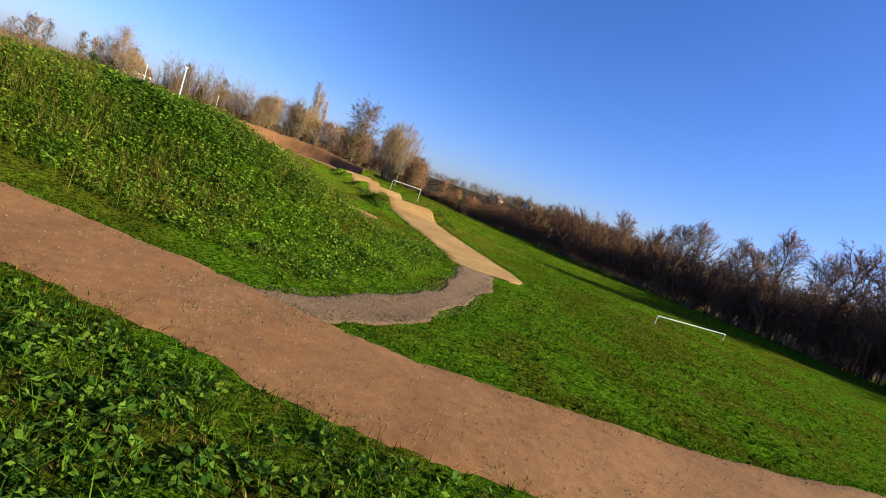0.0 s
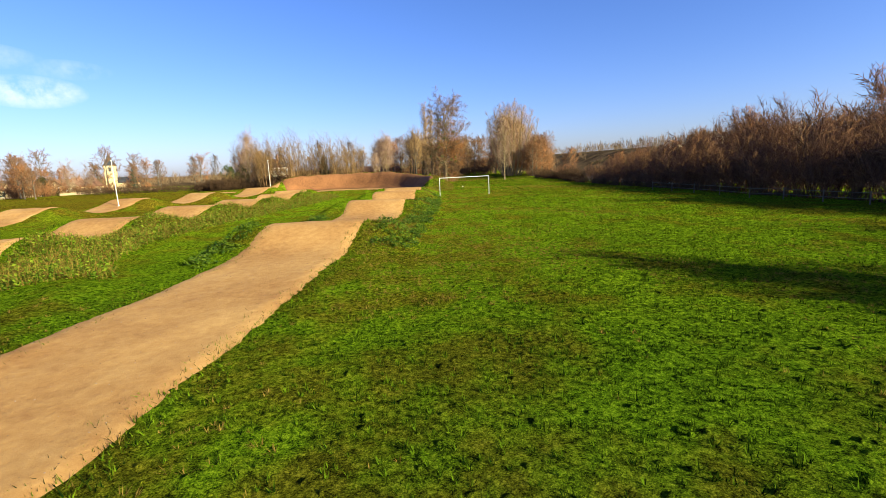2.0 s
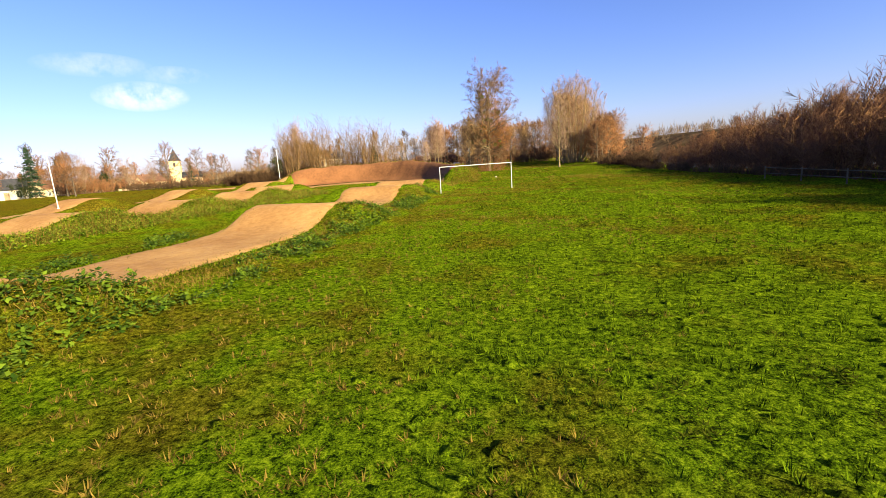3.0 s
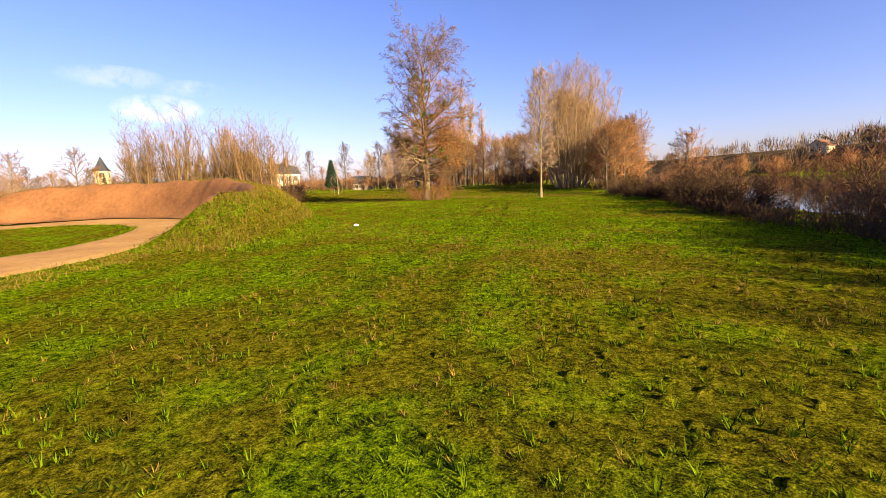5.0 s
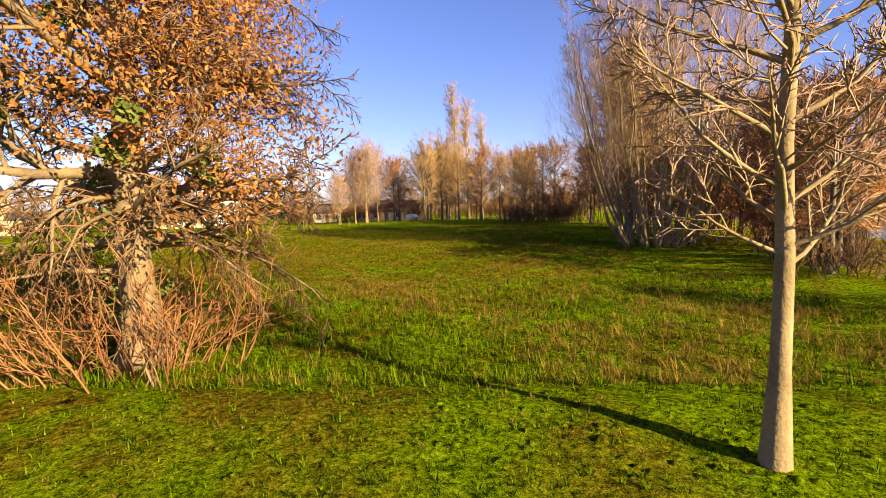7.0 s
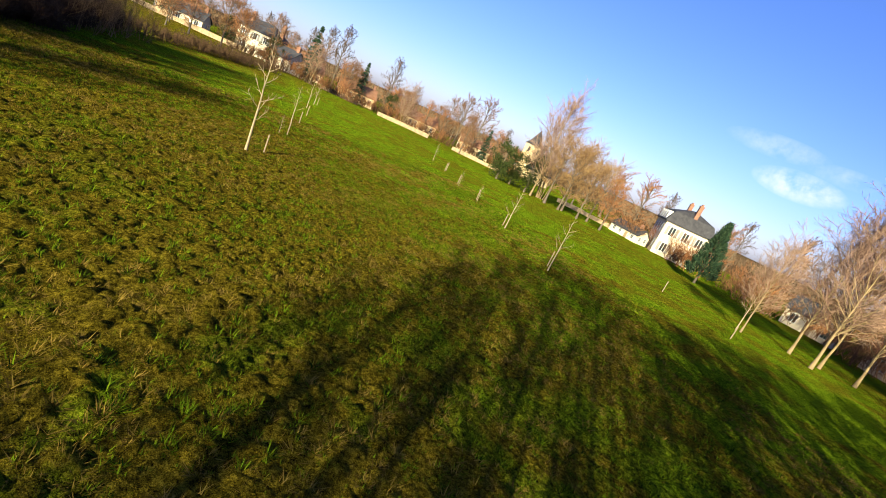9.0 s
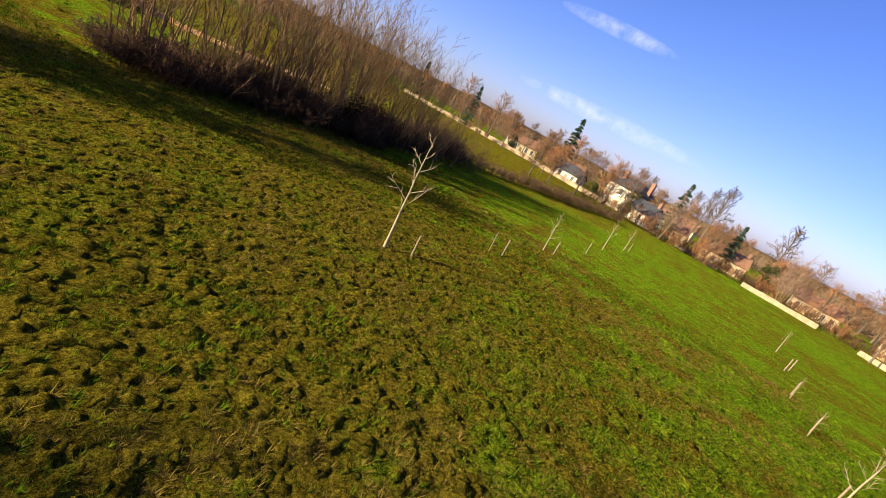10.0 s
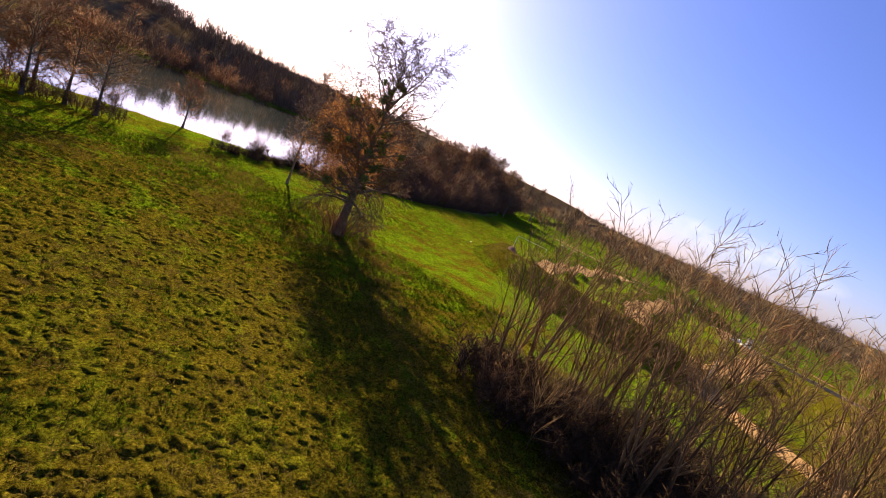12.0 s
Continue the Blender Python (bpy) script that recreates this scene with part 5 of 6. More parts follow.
cone_t = conifer("yew_cone", 61, 9.5, 2.6, "dense dark cone-shaped evergreen near the manor", True)
place(cone_t, -37.0, 129.0, 0, 1.0, 0.1)
fir = conifer("fir_tree", 62, 12.5, 2.7, "dark layered fir tree among the houses")
place(fir, -123.5, 80.5, 0, 1.1)
for x, y, s in ((-138, 16, 1.0), (-143, 47, 1.4), (-104, 125, 0.7), (-128, 95, 0.9)):
    copy_at(fir, x, y, x, s)
cyp = conifer("cypress_tree", 63, 9.0, 1.1, "narrow dark cypress at the end of the wall", True)
place(cyp, -159, -17, 0, 1.5)

# ivy-clad trees between the church and the manor
ivy_tree = new("ivy_tree")
ri = random.Random(64)
child("trunk", runs_mesh("trunk", [(trunk_runs(ri, 7.5, 0.2, 0.03, 8, 1.3), 6)], BARK), ivy_tree)
leaf_cloud("foliage", ri, [((ri.gauss(0, 1.2), ri.gauss(0, 1.2), ri.uniform(1.2, 7.8)), ri.uniform(0.7, 1.3)) for _ in range(34)], IVY, ivy_tree, (0.10, 0.22), 90)
tagged(ivy_tree, "dark ivy-covered evergreen tree by the gardens", "tree")
place(ivy_tree, -67.0, 110.2, 0, 0.85)
for x, y, s_ in ((-63.8, 114.6, 0.9), (-67.8, 113.6, 0.8), (-120, 102, 0.8), (-136, 61, 0.9), (-118, 71, 0.8), (-140, 32, 0.6)):
    copy_at(ivy_tree, x, y, x * 7 % 360, s_)

# goals
def goal(name, w, h, label):
    root = new(name)
    r = 0.027 if h > 1 else 0.02
    tube_part("post", [((-w / 2, 0, -0.2), (-w / 2, 0, h), r, r)], WHITE_PAINT, root, 10)
    tube_part("post", [((w / 2, 0, -0.2), (w / 2, 0, h), r, r)], WHITE_PAINT, root, 10)
    tube_part("crossbar", [((-w / 2 - r, 0, h), (w / 2 + r, 0, h), r, r)], WHITE_PAINT, root, 10)
    return tagged(root, label, "goal")


g1 = goal("football_goal", 5.6, 2.0, "white metal football goal frame without a net")
place(g1, -10.55, -10.9, 8.3, 1.0, 0.0)

# lamp posts of the track
def lamp_post(label, h=5.6):
    root = new("lamp_post")
    tube_part("pole", [((0, 0, -0.3), (0, 0, h), 0.055, 0.04)], STEEL, root, 10)
    bm = bmesh.new()
    box(bm, -0.10, -0.06, h - 0.02, 0.10, 0.06, h + 0.08)
    part("lamp_head", bm, STEEL, root)
    tube_part("base_collar", [((0, 0, -0.1), (0, 0, 0.12), 0.14, 0.13)], CONCRETE, root, 10)
    return tagged(root, label, "lamp post", "lamp posts along the track")


lp = lamp_post("slim pale metal lamp post standing in the grass")
place(lp, -36.9, 22.5, 0, 0.9, 0.0)
for x, y in ((-42.7, -44.7), (-46.8, -6.0)):
    copy_at(lp, x, y, 0, 0.85, 0.0)


# saplings and stakes
SAP_BARK = mottled("sapling_bark", (0.20, 0.145, 0.08), (0.40, 0.31, 0.19), 3.0, 0.85, 0.15, 0.2, 20.0)
def sapling(name, seed, h, label):
    rnd = random.Random(seed)
    root = new(name)
    pts = trunk_runs(rnd, h, 0.08, 0.03, 8, 1.2)
    tw_, lm_ = [], []
    for k in range(11):
        u = 0.32 + 0.64 * k / 11
        p, pr = on_run(pts, u)
        az = k * 2.4
        grow(rnd, p, Vector((math.cos(az), math.sin(az), 0.6)), h * 0.36 * (1.15 - u), 0.022, 0, [(4, 4, 0.45, 40, 0.3), (1, 0, 0, 0, 0)], tw_, lm_)
    child("trunk", runs_mesh("trunk", [(pts, 6)], SAP_BARK), root)
    tagged(child("branchwork", runs_mesh("branchwork", lm_ + tw_, SAP_BARK, 0.013), root), kind="stuff")
    return tagged(root, label, "sapling", "planted saplings")


def stake(label):
    root = new("tree_stake")
    tube_part("post", [((0, 0, -0.3), (0, 0, 1.05), 0.04, 0.038)], WOOD, root, 8)
    tube_part("tie", [((-0.06, 0, 0.85), (0.10, 0, 0.86), 0.012, 0.012)], DARK_TWIG, root, 5)
    return tagged(root, label, "stake", "tree stakes")


sap = sapling("sapling", 81, 5.8, "young pale-barked sapling planted in the meadow")
place(sap, -21.2, 69.1, 30, 0.92, 0.05)
for x, y, s, rz in ((-37.7, 72.3, 0.55, 80), (-53.3, 74.9, 0.6, 10), (-61.0, 76.5, 0.55, 200), (-16.6, 86.6, 0.62, 140), (-24.8, 88.0, 0.6, 230), (-52.8, 91.9, 0.42, 20), (-38.4, 89.7, 0.3, 60), (-17.6, 108.6, 0.7, 300), (-32.6, 89.2, 0.3, 33), (-29.4, 71.0, 0.24, 120)):
    copy_at(sap, x, y, rz, s, 0.03)
st = stake("short weathered wooden stake beside a sapling")
place(st, -22.1, 70.0, 0, 1.0, 0.0)
for x, y in ((-30.2, 71.6), (-38.3, 73.0), (-46.0, 74.3), (-25.5, 88.2), (-17.4, 87.1), (-33.4, 89.5), (-46.2, 91.1), (-47.0, 91.6), (-39.2, 89.9), (-61.8, 77.0), (-21.9, 103.8), (-14.5, 103.0)):
    copy_at(st, x, y, x * 9 % 360, 1.0, 0.0)

# thicket of coppiced stems west of the lime
COPPICE = mottled("coppice_bark", (0.105, 0.060, 0.026), (0.25, 0.150, 0.066), 0.8, 0.95, 0.1, 0, 6.0, 0.5)
coppice = bare_tree("coppice_stool", 91, 10.6, 1.8, 0.095, 63, [(4, 5, 0.6, 34, 0.35), (2, 4, 0.5, 34, 0.1), (1, 0, 0, 0, 0)], COPPICE, COPPICE, 0.012, 0.30, (44, 74), lambda u: 1.0 - 0.3 * u, "many-stemmed pale coppice stool in the thicket", "tree", 7, 0.035)
place(coppice, -22.6, 46.0, 0, 0.8)
rt = random.Random(95)
for k in range(21):
    x = -24.0 - k * 1.15 + rt.uniform(-0.7, 0.7)
    copy_at(coppice, x, 47.0 + 0.22 * (-22 - x) + rt.uniform(-3.2, 3.2), rt.uniform(0, 360), rt.uniform(0.8, 1.08))
stock["brush_wands"] = brush("willow_wands", 56, 1.6, 5.2, 13, COPPICE, "golden-brown willow wands springing from the thicket", 0.012, [(6, 8, 0.42, 28, 0.3), (3, 4, 0.5, 30, 0.15), (1, 0, 0, 0, 0)], 0.028, 0.20)
for k in range(96):
    x = -22.2 - k * 0.37 + rt.uniform(-0.8, 0.8)
    edge = 49.6 + 0.40 * (-21.8 - x) if x > -38 else 56.1 - 0.08 * (-38 - x)
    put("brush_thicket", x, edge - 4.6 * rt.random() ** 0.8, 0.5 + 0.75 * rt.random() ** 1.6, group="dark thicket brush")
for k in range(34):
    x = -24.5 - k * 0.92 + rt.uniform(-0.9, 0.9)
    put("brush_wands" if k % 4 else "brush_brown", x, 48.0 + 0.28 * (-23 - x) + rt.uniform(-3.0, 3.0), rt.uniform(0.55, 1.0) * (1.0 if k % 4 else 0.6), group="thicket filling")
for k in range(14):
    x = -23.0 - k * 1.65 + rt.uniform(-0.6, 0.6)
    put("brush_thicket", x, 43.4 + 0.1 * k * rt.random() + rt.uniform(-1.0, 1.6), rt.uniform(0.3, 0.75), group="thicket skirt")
for k in range(26):
    t = k / 25
    put("brush_dark", -54 - 38 * t, 55 + 16 * t + rt.uniform(-1, 1), rt.uniform(0.5, 0.75), group="hedge to the houses")
for k in range(8):
    put("brush_dark", 12.0 + 1.3 * k, 96 + 2.2 * math.sin(k), 1.0, group="dark brush by the poplars")

# low rail barrier by the path, built like a goal, and the start area of the track
low = goal("low_rail", 7.4, 0.5, "low white metal rail barrier on the grass")
place(low, -12.5, -61.0, -4, 1.0, 0.0)
slab = new("concrete_slab")
bm = bmesh.new()
box(bm, -0.6, -0.22, -0.4, 0.6, 0.22, 2.0)
bmesh.ops.bevel(bm, geom=bm.edges[:], offset=0.05, segments=1, affect="EDGES")
part("block", bm, WHITE_PAINT, slab)
tagged(slab, "upright white concrete slab at the start of the track", "slab")
place(slab, -52.3, -32.6, 40, 1.0, 0.0)


def boulder(seed, r):
    rnd = random.Random(seed)
    root = new("boulder")
    bm_ = bmesh.new()
    bmesh.ops.create_icosphere(bm_, subdivisions=2, radius=r)
    for v in bm_.verts:
        v.co *= 0.85 + 0.3 * rnd.random()
        v.co.z *= 0.75
    part("stone", bm_, CONCRETE, root)
    return tagged(root, "pale rough limestone boulder", "boulder", "boulders at the start")


bo = boulder(3, 0.7)
place(bo, -53.8, -31.6, 0, 1.0, -0.3)
for x, y, s, rz in ((-50.6, -32.8, 0.9, 40), (-54.8, -32.6, 0.7, 90), (-49.6, -32.2, 0.7, 160), (-51.2, -30.8, 1.0, 220), (-53.4, -33.9, 0.6, 300)):
    copy_at(bo, x, y, rz, s, -0.2)
copy_at(bo, -6.5, 9.5, 30, 0.18, 0.0)
long_wall([(-72, -29.5), (-64, -32), (-55, -36), (-46.3, -38.2)], 0.5, "low pale stone edging by the start of the track")

# white shelter under the park trees
shelter = new("white_shelter")
vs_, fs_ = [], []
for k in range(9):
    an = math.pi * k / 8
    for yy in (-1.6, 1.6):
        vs_.append((1.5 * math.cos(an), yy, 0.9 + 1.0 * math.sin(an)))
for k in range(8):
    fs_.append((2 * k, 2 * k + 1, 2 * k + 3, 2 * k + 2))
fs_.append(tuple(range(0, 18, 2)))
child("canopy", as_mesh("canopy", vs_, fs_, WHITE_PAINT, True), shelter)
for sx in (-1.4, 1.4):
    tube_part("leg", [((sx, -1.5, -0.2), (sx, -1.5, 1.0), 0.05, 0.05)], STEEL, shelter, 8)
    tube_part("leg", [((sx, 1.5, -0.2), (sx, 1.5, 1.0), 0.05, 0.05)], STEEL, shelter, 8)
tagged(shelter, "small white arched shelter under the park trees", "shelter")
place(shelter, -6.5, 128.5, 20, 0.8, 0.0)


# field fence by the woodland
def fence(pts, label, h=0.8):
    root = new("field_fence")
    tops = []
    for (ax, ay), (bx_, by_) in zip(pts[:-1], pts[1:]):
        n = max(1, int(math.hypot(bx_ - ax, by_ - ay) / 2.6))
        for i in range(n):
            t = i / n
            x, y = ax + (bx_ - ax) * t, ay + (by_ - ay) * t
            z = Hz(x, y)
            tops.append(Vector((x, y, z)))
            tube_part("fence_post", [((x, y, z - 0.3), (x, y, z + h), 0.045, 0.04)], BARK, root, 6)
    for hh in (0.35, 0.7):
        for a, b in zip(tops[:-1], tops[1:]):
            tube_part("rail", [(tuple(a + Vector((0, 0, hh))), tuple(b + Vector((0, 0, hh))), 0.022, 0.022)], BARK, root, 5)
    return tagged(root, label, "fence")


fence([(11.6, -60), (8.6, -45), (7.4, -29), (7.4, -14)], "weathered post-and-rail fence along the wood")


# ---- grass and weeds ----
def blades(name, xs, ys, rng, per, high, wide, lean, mat, label, spread=0.06):
    """Tufts of single-triangle blades at the given places."""
    n = len(xs)
    zs = H(xs, ys)
    bx_ = np.repeat(xs, per) + rng.normal(0, spread, n * per)
    by_ = np.repeat(ys, per) + rng.normal(0, spread, n * per)
    bz_ = np.repeat(zs, per) - 0.02
    an, hh = rng.uniform(0, 2 * np.pi, n * per), rng.uniform(high[0], high[1], n * per) * np.repeat(rng.uniform(0.6, 1.35, n), per)
    w, la, ll = rng.uniform(wide[0], wide[1], n * per), rng.uniform(0, 2 * np.pi, n * per), rng.uniform(0, lean, n * per) * hh
    v = np.empty((n * per, 3, 3))
    v[:, 0] = np.stack([bx_ - w * np.cos(an), by_ - w * np.sin(an), bz_], -1)
    v[:, 1] = np.stack([bx_ + w * np.cos(an), by_ + w * np.sin(an), bz_], -1)
    v[:, 2] = np.stack([bx_ + ll * np.cos(la), by_ + ll * np.sin(la), bz_ + hh], -1)
    ob = new(name, fast_mesh(name, v.reshape(-1, 3), np.arange(n * per * 3).reshape(-1, 3), mat))
    return tagged(ob, label, "grass", kind="stuff")


rng = np.random.default_rng(7)
FLIGHT = [(-44, -78), (-35, -74), (-27, -66), (-16.8, -53), (-9.6, -39), (-4.5, -20), (-0.5, -3), (1.0, 16), (5, 40), (7.3, 61), (1, 73), (-10, 78.5), (-25, 71)]

RUTS = [smooth_line([(x - off, y) for x, y in ((-9.8, -44.0), (-7.3, -33.0), (-5.8, -25.0), (-3.2, -11.0), (-0.8, 3.0), (1.0, 12.6), (2.6, 22.5), (4.4, 31.0))]) for off in (0.0, 1.65)]


def lawn_places(n, reach):
    x, y = rng.uniform(-64, 16, 6 * n), rng.uniform(-92, 104, 6 * n)
    d, _ = along(FLIGHT, x, y)
    keep = rng.random(6 * n) < np.exp(-((d / reach) ** 2))
    for pts, w in ((LANE_A, 2.0), (LANE_B, 2.3), (CROSS_PATH, 1.75), (LINK_PATH, 0.8)):
        keep &= along(pts, x, y)[0] > w - rng.random(6 * n) ** 3 * 0.5
    for pts in RUTS:
        keep &= along(pts, x, y)[0] > 0.2 + 0.15 * rng.random(6 * n)
    keep &= x < bank_x(y) + 3
    a = np.degrees(np.arctan2(y - BERM_C[1], x - BERM_C[0]))
    rr = np.hypot(x - BERM_C[0], y - BERM_C[1])
    keep &= ~((rr < BERM_R) & (rr > BERM_R - 3.4) & (a > -12) & (a < 126))
    x, y = x[keep], y[keep]
    return x[:n], y[:n]


def tufts(name, xs, ys, per, rad, high, wide, mat, label):
    """Rounded tufts: fine blades that lean outwards from each place."""
    n = len(xs)
    sc = np.repeat(rng.uniform(0.55, 1.35, n), per)
    a, q = rng.uniform(0, 6.283, n * per), rng.random(n * per) ** 0.6
    r0, r1 = q * rad * 0.5 * sc, (q * rad + rng.uniform(0.2, 0.6, n * per) * rad) * sc
    x0, y0 = np.repeat(xs, per), np.repeat(ys, per)
    z = np.repeat(H(xs, ys), per) - 0.015
    hh, w = rng.uniform(high[0], high[1], n * per) * sc * (1.1 - 0.6 * q), rng.uniform(wide[0], wide[1], n * per)
    t = a + rng.normal(0, 0.5, n * per)
    v = np.empty((n * per, 3, 3))
    v[:, 0] = np.stack([x0 + r0 * np.cos(a) - w * np.sin(t), y0 + r0 * np.sin(a) + w * np.cos(t), z], -1)
    v[:, 1] = np.stack([x0 + r0 * np.cos(a) + w * np.sin(t), y0 + r0 * np.sin(a) - w * np.cos(t), z], -1)
    v[:, 2] = np.stack([x0 + r1 * np.cos(t), y0 + r1 * np.sin(t), z + hh], -1)
    ob = new(name, fast_mesh(name, v.reshape(-1, 3), np.arange(n * per * 3).reshape(-1, 3), mat))
    return tagged(ob, label, "grass", kind="stuff")


x_, y_ = lawn_places(74000, 9.5)
dry = fbm(x_, y_, 0.35) + 0.6 * fbm(x_, y_, 0.12) + rng.normal(0, 0.35, len(x_)) + 0.7 * np.exp(-((along(LANE_A, x_, y_)[0] - 5.0) / 3.2) ** 2) * (y_ > -50) * (y_ < 32) > 0.35
tufts("lawn_grass", x_[~dry], y_[~dry], 11, 0.075, (0.06, 0.15), (0.005, 0.010), BLADE, "short green winter grass tufts of the meadow")
tufts("straw_grass", x_[dry], y_[dry], 11, 0.09, (0.05, 0.12), (0.005, 0.009), STRAW, "dry straw-coloured grass tufts among the green")
x_, y_ = rng.uniform(-40, 14, 26000), rng.uniform(48, 92, 26000)
dry = fbm(x_, y_, 0.3) + 0.5 * fbm(x_, y_, 0.9) + rng.normal(0, 0.3, len(x_)) > 0.1
tufts("meadow_tufts", x_[~dry], y_[~dry], 18, 0.18, (0.07, 0.22), (0.007, 0.013), BLADE, "coarse leaning tufts of the rough meadow")
tufts("meadow_straw", x_[dry], y_[dry], 18, 0.22, (0.06, 0.20), (0.007, 0.013), STRAW, "matted yellow-brown grass of the rough meadow")


x_, y_ = rng.uniform(-20, 15, 7000), rng.uniform(35.6, 48.0, 7000)
far_in = fbm(x_, y_, 0.35) + rng.normal(0, 0.3, len(x_)) > -0.1
tufts("rough_grass", x_[far_in], y_[far_in], 14, 0.2, (0.12, 0.34), (0.007, 0.013), BLADE, "long unmown grass under the trees past the mown field")
tufts("rough_straw", x_[~far_in], y_[~far_in], 14, 0.22, (0.12, 0.36), (0.006, 0.012), STRAW, "tall straw-coloured grass under the trees")


def tussocks(name, xs, ys, rad, high, mat, label):
    """Low uneven humps of matted turf."""
    n, k = len(xs), 6
    a = (np.arange(k) * 6.2832 / k)[None] + rng.uniform(0, 6.283, (n, 1))
    r = rng.uniform(rad[0], rad[1], (n, 1)) * rng.uniform(0.6, 1.4, (n, k)) / np.sqrt(1 + rng.uniform(0.0, 4.0, (n, 1)) * np.sin(a + rng.uniform(0, 3.14, (n, 1))) ** 2)
    h = rng.uniform(high[0], high[1], (n, 1))
    z = H(xs, ys)[:, None]
    low = np.stack([xs[:, None] + r * np.cos(a), ys[:, None] + r * np.sin(a), z + 0 * r - 0.02], -1)
    mid = np.stack([xs[:, None] + 0.6 * r * np.cos(a + 0.3), ys[:, None] + 0.6 * r * np.sin(a + 0.3), z + h * rng.uniform(0.55, 0.95, (n, k))], -1)
    tip = np.stack([xs[:, None] + rng.normal(0, 0.2, (n, 1)) * rad[0], ys[:, None] + rng.normal(0, 0.2, (n, 1)) * rad[0], z + h], -1)
    v = np.concatenate([low, mid, tip], 1)
    tri = []
    for i in range(k):
        j = (i + 1) % k
        tri += [(i, j, k + j), (i, k + j, k + i), (k + i, k + j, 2 * k)]
    t = (np.arange(n)[:, None, None] * (2 * k + 1) + np.array(tri)[None]).reshape(-1, 3)
    me = fast_mesh(name, v.reshape(-1, 3), t, mat)
    me.polygons.foreach_set("use_smooth", [True] * len(me.polygons))
    return tagged(new(name, me), label, "grass", kind="stuff")


x_, y_ = np.concatenate([rng.normal(-12, 14, 5500), rng.uniform(-40, 14, 3500)]), np.concatenate([rng.normal(68, 11, 5500), rng.uniform(46, 96, 3500)])
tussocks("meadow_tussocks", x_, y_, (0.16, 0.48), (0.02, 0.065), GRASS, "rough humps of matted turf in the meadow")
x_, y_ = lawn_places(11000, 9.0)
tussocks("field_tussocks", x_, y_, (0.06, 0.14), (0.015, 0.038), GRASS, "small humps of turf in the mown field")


def leafy(name, xs, ys, per, rad, high, size, mat, label):
    """Broad-leaved weeds: small tilted leaves heaped round each place."""
    n = len(xs)
    z = np.repeat(H(xs, ys), per)
    s_, hh = np.repeat(rng.uniform(0.6, 1.3, n), per), np.repeat(rng.uniform(high[0], high[1], n), per)
    a, q, u = rng.uniform(0, 6.283, n * per), rng.random(n * per) ** 0.6, rng.random(n * per)
    c = np.stack([np.repeat(xs, per) + q * rad * s_ * np.cos(a), np.repeat(ys, per) + q * rad * s_ * np.sin(a), z + hh * (0.15 + 0.85 * u) * (1 - 0.6 * q * q)], -1)
    d = np.stack([np.cos(a), np.sin(a), rng.normal(0.1, 0.45, n * per)], -1)
    d /= np.linalg.norm(d, axis=1, keepdims=True)
    e = np.stack([-np.sin(a), np.cos(a), rng.normal(0, 0.35, n * per)], -1)
    k = rng.uniform(size[0], size[1], n * per)[:, None]
    v = np.stack([c - d * k, c + e * k * 0.5, c + d * k, c - e * k * 0.5], 1)
    b = np.arange(n * per)[:, None] * 4
    t = np.concatenate([b + np.array([0, 1, 2]), b + np.array([0, 2, 3])], 1).reshape(-1, 3)
    ob = new(name, fast_mesh(name, v.reshape(-1, 3), t, mat))
    return tagged(ob, label, "weeds", kind="stuff")


def near_line(pts, n, lo, hi, s0, s1, side):
    """Random places beside a line, between two distances on one side."""
    seg = np.array(pts)
    ln = np.r_[0, np.cumsum(np.hypot(*np.diff(seg, axis=0).T))]
    s = rng.uniform(s0, s1, n)
    x, y = np.interp(s, ln, seg[:, 0]), np.interp(s, ln, seg[:, 1])
    x2, y2 = np.interp(s + 0.5, ln, seg[:, 0]), np.interp(s + 0.5, ln, seg[:, 1])
    d = np.hypot(x2 - x, y2 - y) + 1e-6
    o = rng.uniform(lo, hi, n) * side
    return x + (y2 - y) / d * o, y - (x2 - x) / d * o


def off_lanes(x, y, gap=0.0):
    return (along(CROSS_PATH, x, y)[0] > 2.4 + gap) & (along(LANE_B, x, y)[0] > 2.35 + gap) & (along(LANE_A, x, y)[0] > 2.3 + gap) & (along(LINK_PATH, x, y)[0] > 1.4 + gap)


mx, my = rng.normal(-43.8, 5.2, 8200), rng.normal(-56.8, 3.9, 8200)
ok = off_lanes(mx, my, 0.3)
mx, my = mx[ok], my[ok]
leafy("mound_weeds", mx, my, 16, 0.26, (0.15, 0.55), (0.03, 0.07), WEED, "rank green broad-leaved weeds covering the mound")
blades("mound_grass", mx, my, rng, 7, (0.1, 0.32), (0.007, 0.015), 1.2, BLADE, "long grass among the weeds on the mound", 0.2)
top = (fbm(mx, my, 0.5) > -0.05) | (mx < -45)
blades("mound_straw", mx[top][::3], my[top][::3], rng, 8, (0.25, 0.65), (0.004, 0.009), 0.5, STRAW, "dry brown stalks among the weeds on the mound", 0.15)
DOCK = mottled("dock_leaves", (0.028, 0.062, 0.004), (0.13, 0.185, 0.012), 0.8, 0.7, 0.1, 0, 9.0, 0.6, 0.25)
dk = fbm(mx, my, 0.6) > 0.05
leafy("mound_docks", mx[dk][::2], my[dk][::2], 20, 0.26, (0.15, 0.5), (0.04, 0.10), DOCK, "dark clumps of dock leaves on the mound")
wx, wy = near_line(LANE_A, 1300, 2.9, 4.5, 19, 50, 1)
ok = off_lanes(wx, wy, 0.1) & (fbm(wx, wy, 0.8) > -0.15)
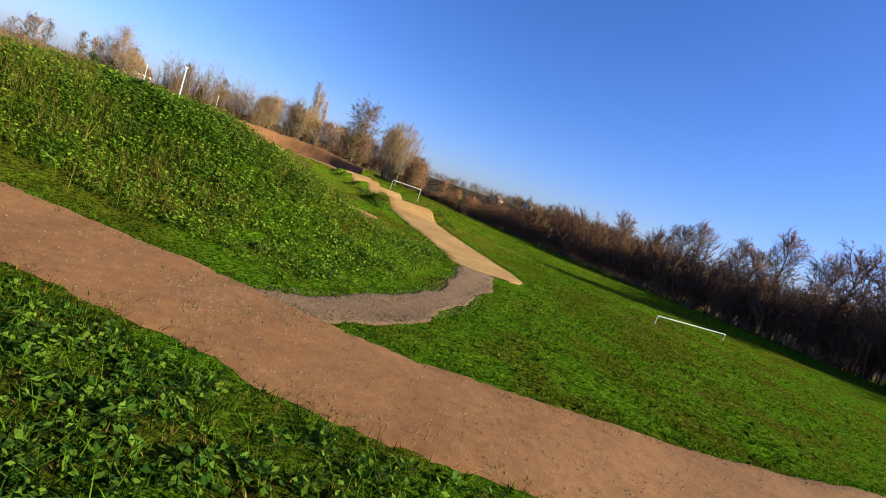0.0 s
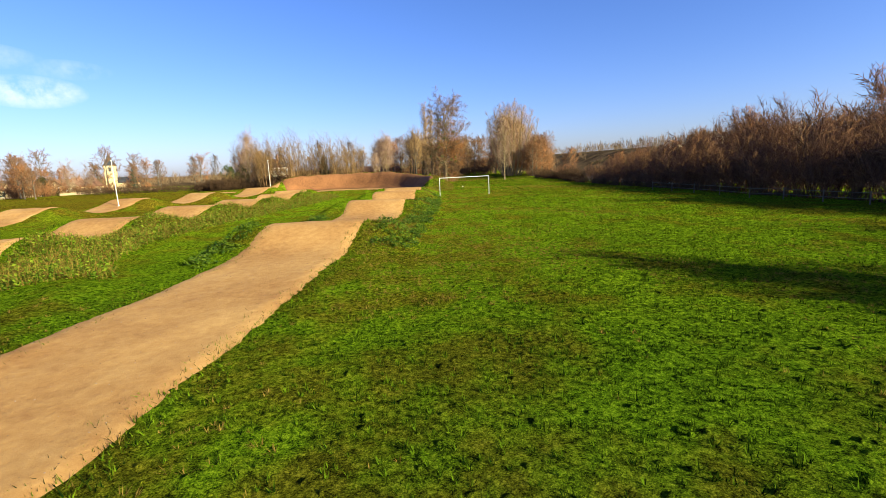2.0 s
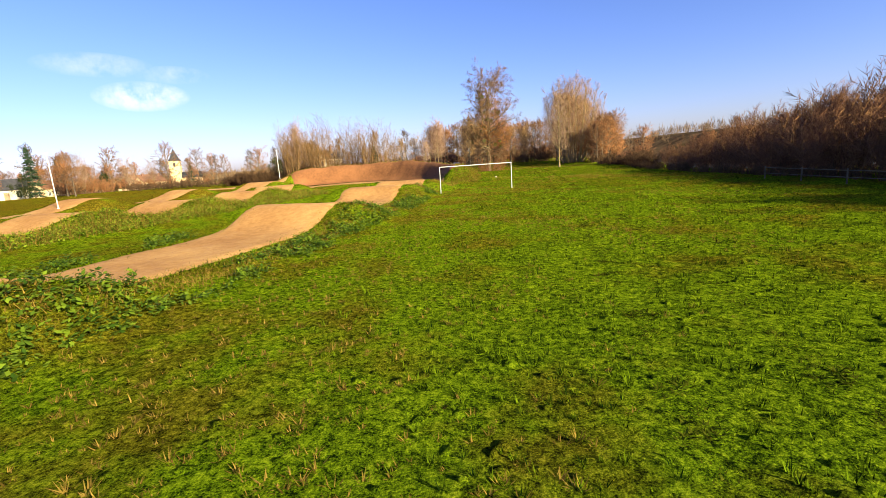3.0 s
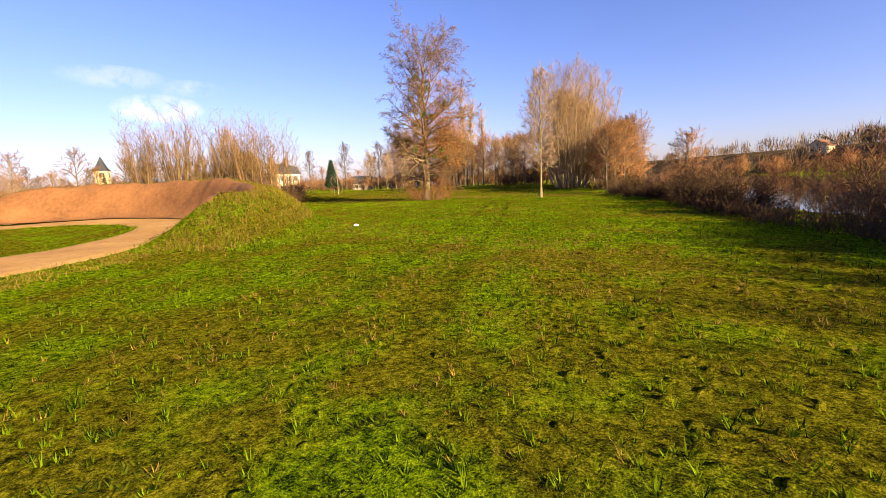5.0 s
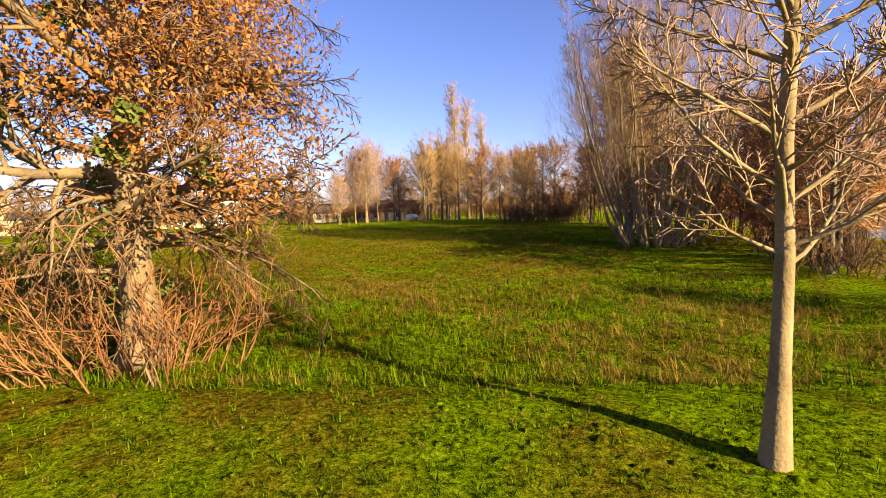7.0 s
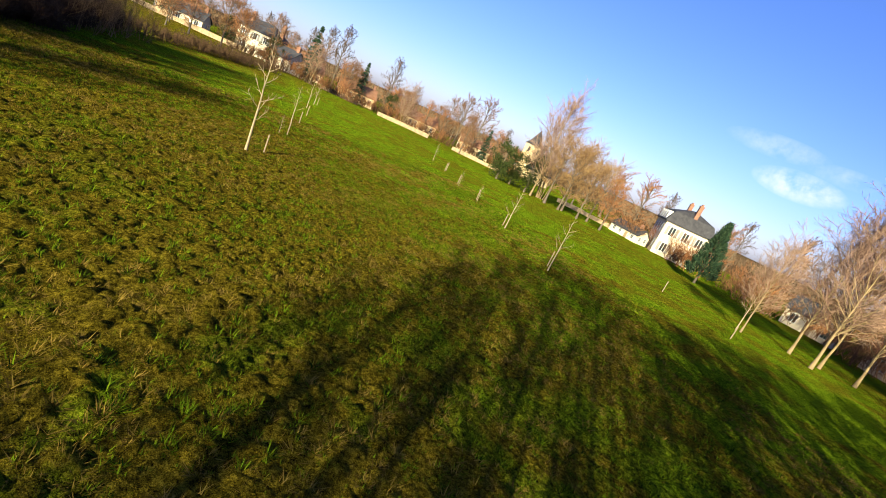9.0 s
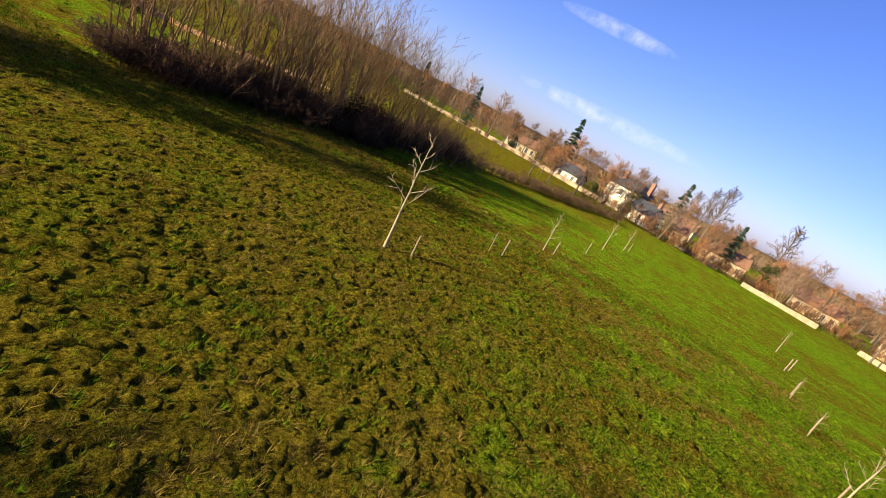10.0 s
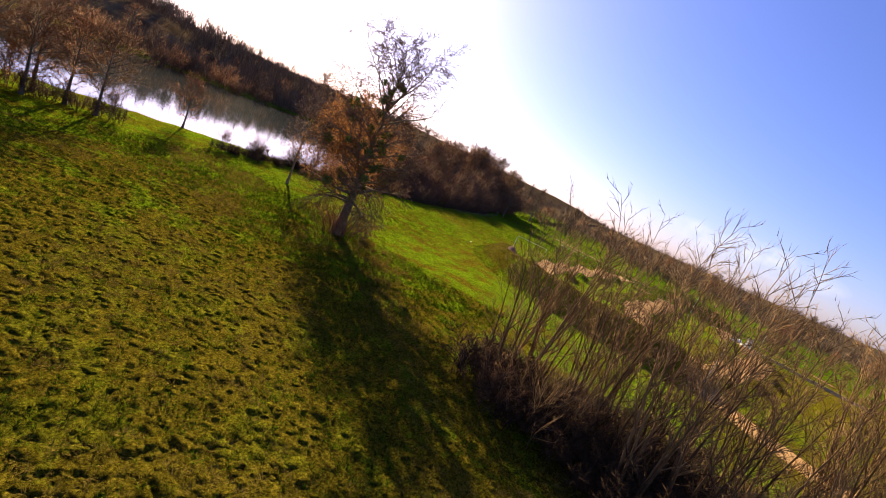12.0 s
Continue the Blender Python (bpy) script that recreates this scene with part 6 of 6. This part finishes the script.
leafy("verge_weeds", wx[ok], wy[ok], 18, 0.20, (0.10, 0.38), (0.03, 0.075), DOCK, "dark broad-leaved docks beside the dirt lane")
wx, wy = near_line(LANE_A, 420, 2.4, 3.6, 16, 32, -1)
ok = off_lanes(wx, wy, 0.0) & (fbm(wx, wy, 0.9) > -0.1)
leafy("verge_weeds", wx[ok], wy[ok], 18, 0.22, (0.10, 0.45), (0.03, 0.08), DOCK, "dark clumps of docks on the grass side of the lane")
wx, wy = near_line(CROSS_PATH, 5200, 1.9, 9.0, 20, 47, 1)
leafy("verge_weeds", wx[::2], wy[::2], 14, 0.2, (0.06, 0.22), (0.03, 0.07), DOCK, "dark leafy weeds on the near side of the wide path")
blades("verge_grass", wx, wy, rng, 8, (0.08, 0.26), (0.006, 0.012), 1.2, BLADE, "long green grass on the near side of the wide path", 0.14)
wx, wy = near_line(LANE_A, 2200, 2.3, 3.8, 18, 64, 1)
ok = off_lanes(wx, wy, 0.15)
blades("verge_grass", wx[ok], wy[ok], rng, 7, (0.05, 0.16), (0.006, 0.012), 1.4, STRAW, "yellowed grass along the edge of the dirt lane", 0.12)
wx, wy = near_line(LANE_B, 3600, 2.6, 5.8, 8, 56, -1)
ok = off_lanes(wx, wy, 0.1)
wx, wy = wx[ok], wy[ok]
leafy("strip_weeds", wx, wy, 12, 0.25, (0.10, 0.4), (0.04, 0.09), WEED, "leafy weeds on the strip between two lanes")
blades("strip_straw", wx, wy, rng, 6, (0.15, 0.5), (0.006, 0.012), 0.8, STRAW, "dry grass on the strip between two lanes", 0.14)
# wheel ruts in the field, where the grass is pressed flat and dark
RUT = mottled("pressed_grass", (0.010, 0.017, 0.002), (0.070, 0.080, 0.006), 0.8, 0.95, 0.0, 0, 9.0, 0.7, 0.1)
for rut in RUTS:
    wx, wy = near_line(rut, 2600, -0.2, 0.2, 0, 76, 1)
    wx = wx + rng.normal(0, 0.04, len(wx))
    ok = fbm(wx, wy, 0.9) > -0.45
    tufts("rut_grass", wx[ok], wy[ok], 9, 0.10, (0.02, 0.06), (0.008, 0.016), RUT, "dark pressed grass in a wheel rut")
# ragged grass along both edges of the bare earth
for pts, w, s1 in ((LANE_A, 2.25, 120), (LANE_B, 2.2, 60), (CROSS_PATH, 1.75, 85), (LINK_PATH, 0.95, 15)):
    for side in (-1, 1):
        wx, wy = near_line(pts, int(30 * s1), w - 0.6, w + 0.35, 0, s1, side)
        blades("edge_grass", wx, wy, rng, 7, (0.04, 0.12), (0.007, 0.015), 1.6, BLADE, "ragged grass creeping over the edge of the earth", 0.10)
ba = np.radians(rng.uniform(-16, 134, 9000))
br = BERM_R + rng.uniform(-0.2, 3.8, 9000)
wx, wy = BERM_C[0] + br * np.cos(ba), BERM_C[1] + br * np.sin(ba)
blades("berm_weeds", wx, wy, rng, 6, (0.05, 0.15), (0.007, 0.015), 1.5, BLADE, "rough grass on the outer slope of the berm", 0.12)
topz = br < BERM_R + 2.6
leafy("berm_leaves", wx[::9], wy[::9], 10, 0.15, (0.05, 0.16), (0.03, 0.06), WEED, "broad-leaved weeds on the slope of the berm")
blades("berm_straw", wx[topz], wy[topz], rng, 8, (0.08, 0.26), (0.005, 0.010), 0.9, STRAW, "dry reddish stalks on top of the berm", 0.12)

# pebbles on the paths
def pebbles(name, xs, ys, size, mat, label):
    n = len(xs)
    base_ = np.array([(1, 0, 0), (0, 1, 0), (-1, 0, 0), (0, -1, 0), (0, 0, 0.8)])
    tri = np.array([(0, 1, 4), (1, 2, 4), (2, 3, 4), (3, 0, 4)])
    s_ = rng.uniform(size[0], size[1], (n, 1, 1)) * rng.uniform(0.6, 1.4, (n, 5, 3))
    a = rng.uniform(0, 6.283, n)
    v = base_[None] * s_
    c, d = np.cos(a)[:, None], np.sin(a)[:, None]
    v = np.stack([v[..., 0] * c - v[..., 1] * d + xs[:, None], v[..., 0] * d + v[..., 1] * c + ys[:, None], v[..., 2] + (H(xs, ys) + 0.045)[:, None]], -1)
    t = (np.arange(n)[:, None, None] * 5 + tri[None]).reshape(-1, 3)
    tagged(new(name, fast_mesh(name, v.reshape(-1, 3), t, mat)), label, "stones", kind="stuff")


PEBBLE = mottled("path_pebbles", (0.14, 0.080, 0.048), (0.31, 0.21, 0.14), 2.0, 0.85, 0.2, 0, 9.0, 1.0)
wx, wy = near_line(LINK_PATH, 5200, -0.9, 0.9, 0, 18.5, 1)
pebbles("path_pebbles", wx, wy, (0.006, 0.018), PEBBLE, "loose pale and brown stones on the narrow path")
wx, wy = near_line(CROSS_PATH, 5200, -1.5, 1.5, 18, 68, 1)
pebbles("path_pebbles", wx, wy, (0.006, 0.020), PEBBLE, "loose stones on the wide dirt path")
wx, wy = near_line(LANE_A, 2600, -2.0, 2.0, 0, 90, 1)
pebbles("lane_grit", wx, wy, (0.008, 0.022), PEBBLE, "scattered grit on the dirt lane")

# evergreen in the thicket
holly = new("holly_bush")
leaf_cloud("foliage", random.Random(77), [((0, 0, 0.9), 0.7), ((0.3, 0.2, 1.5), 0.55), ((-0.3, 0.1, 0.5), 0.6)], IVY, holly, (0.05, 0.10), 900)
tagged(holly, "dark evergreen holly bush among the bare stems", "bush")
place(holly, -36.2, 53.6, 0, 1.7, 0.1)
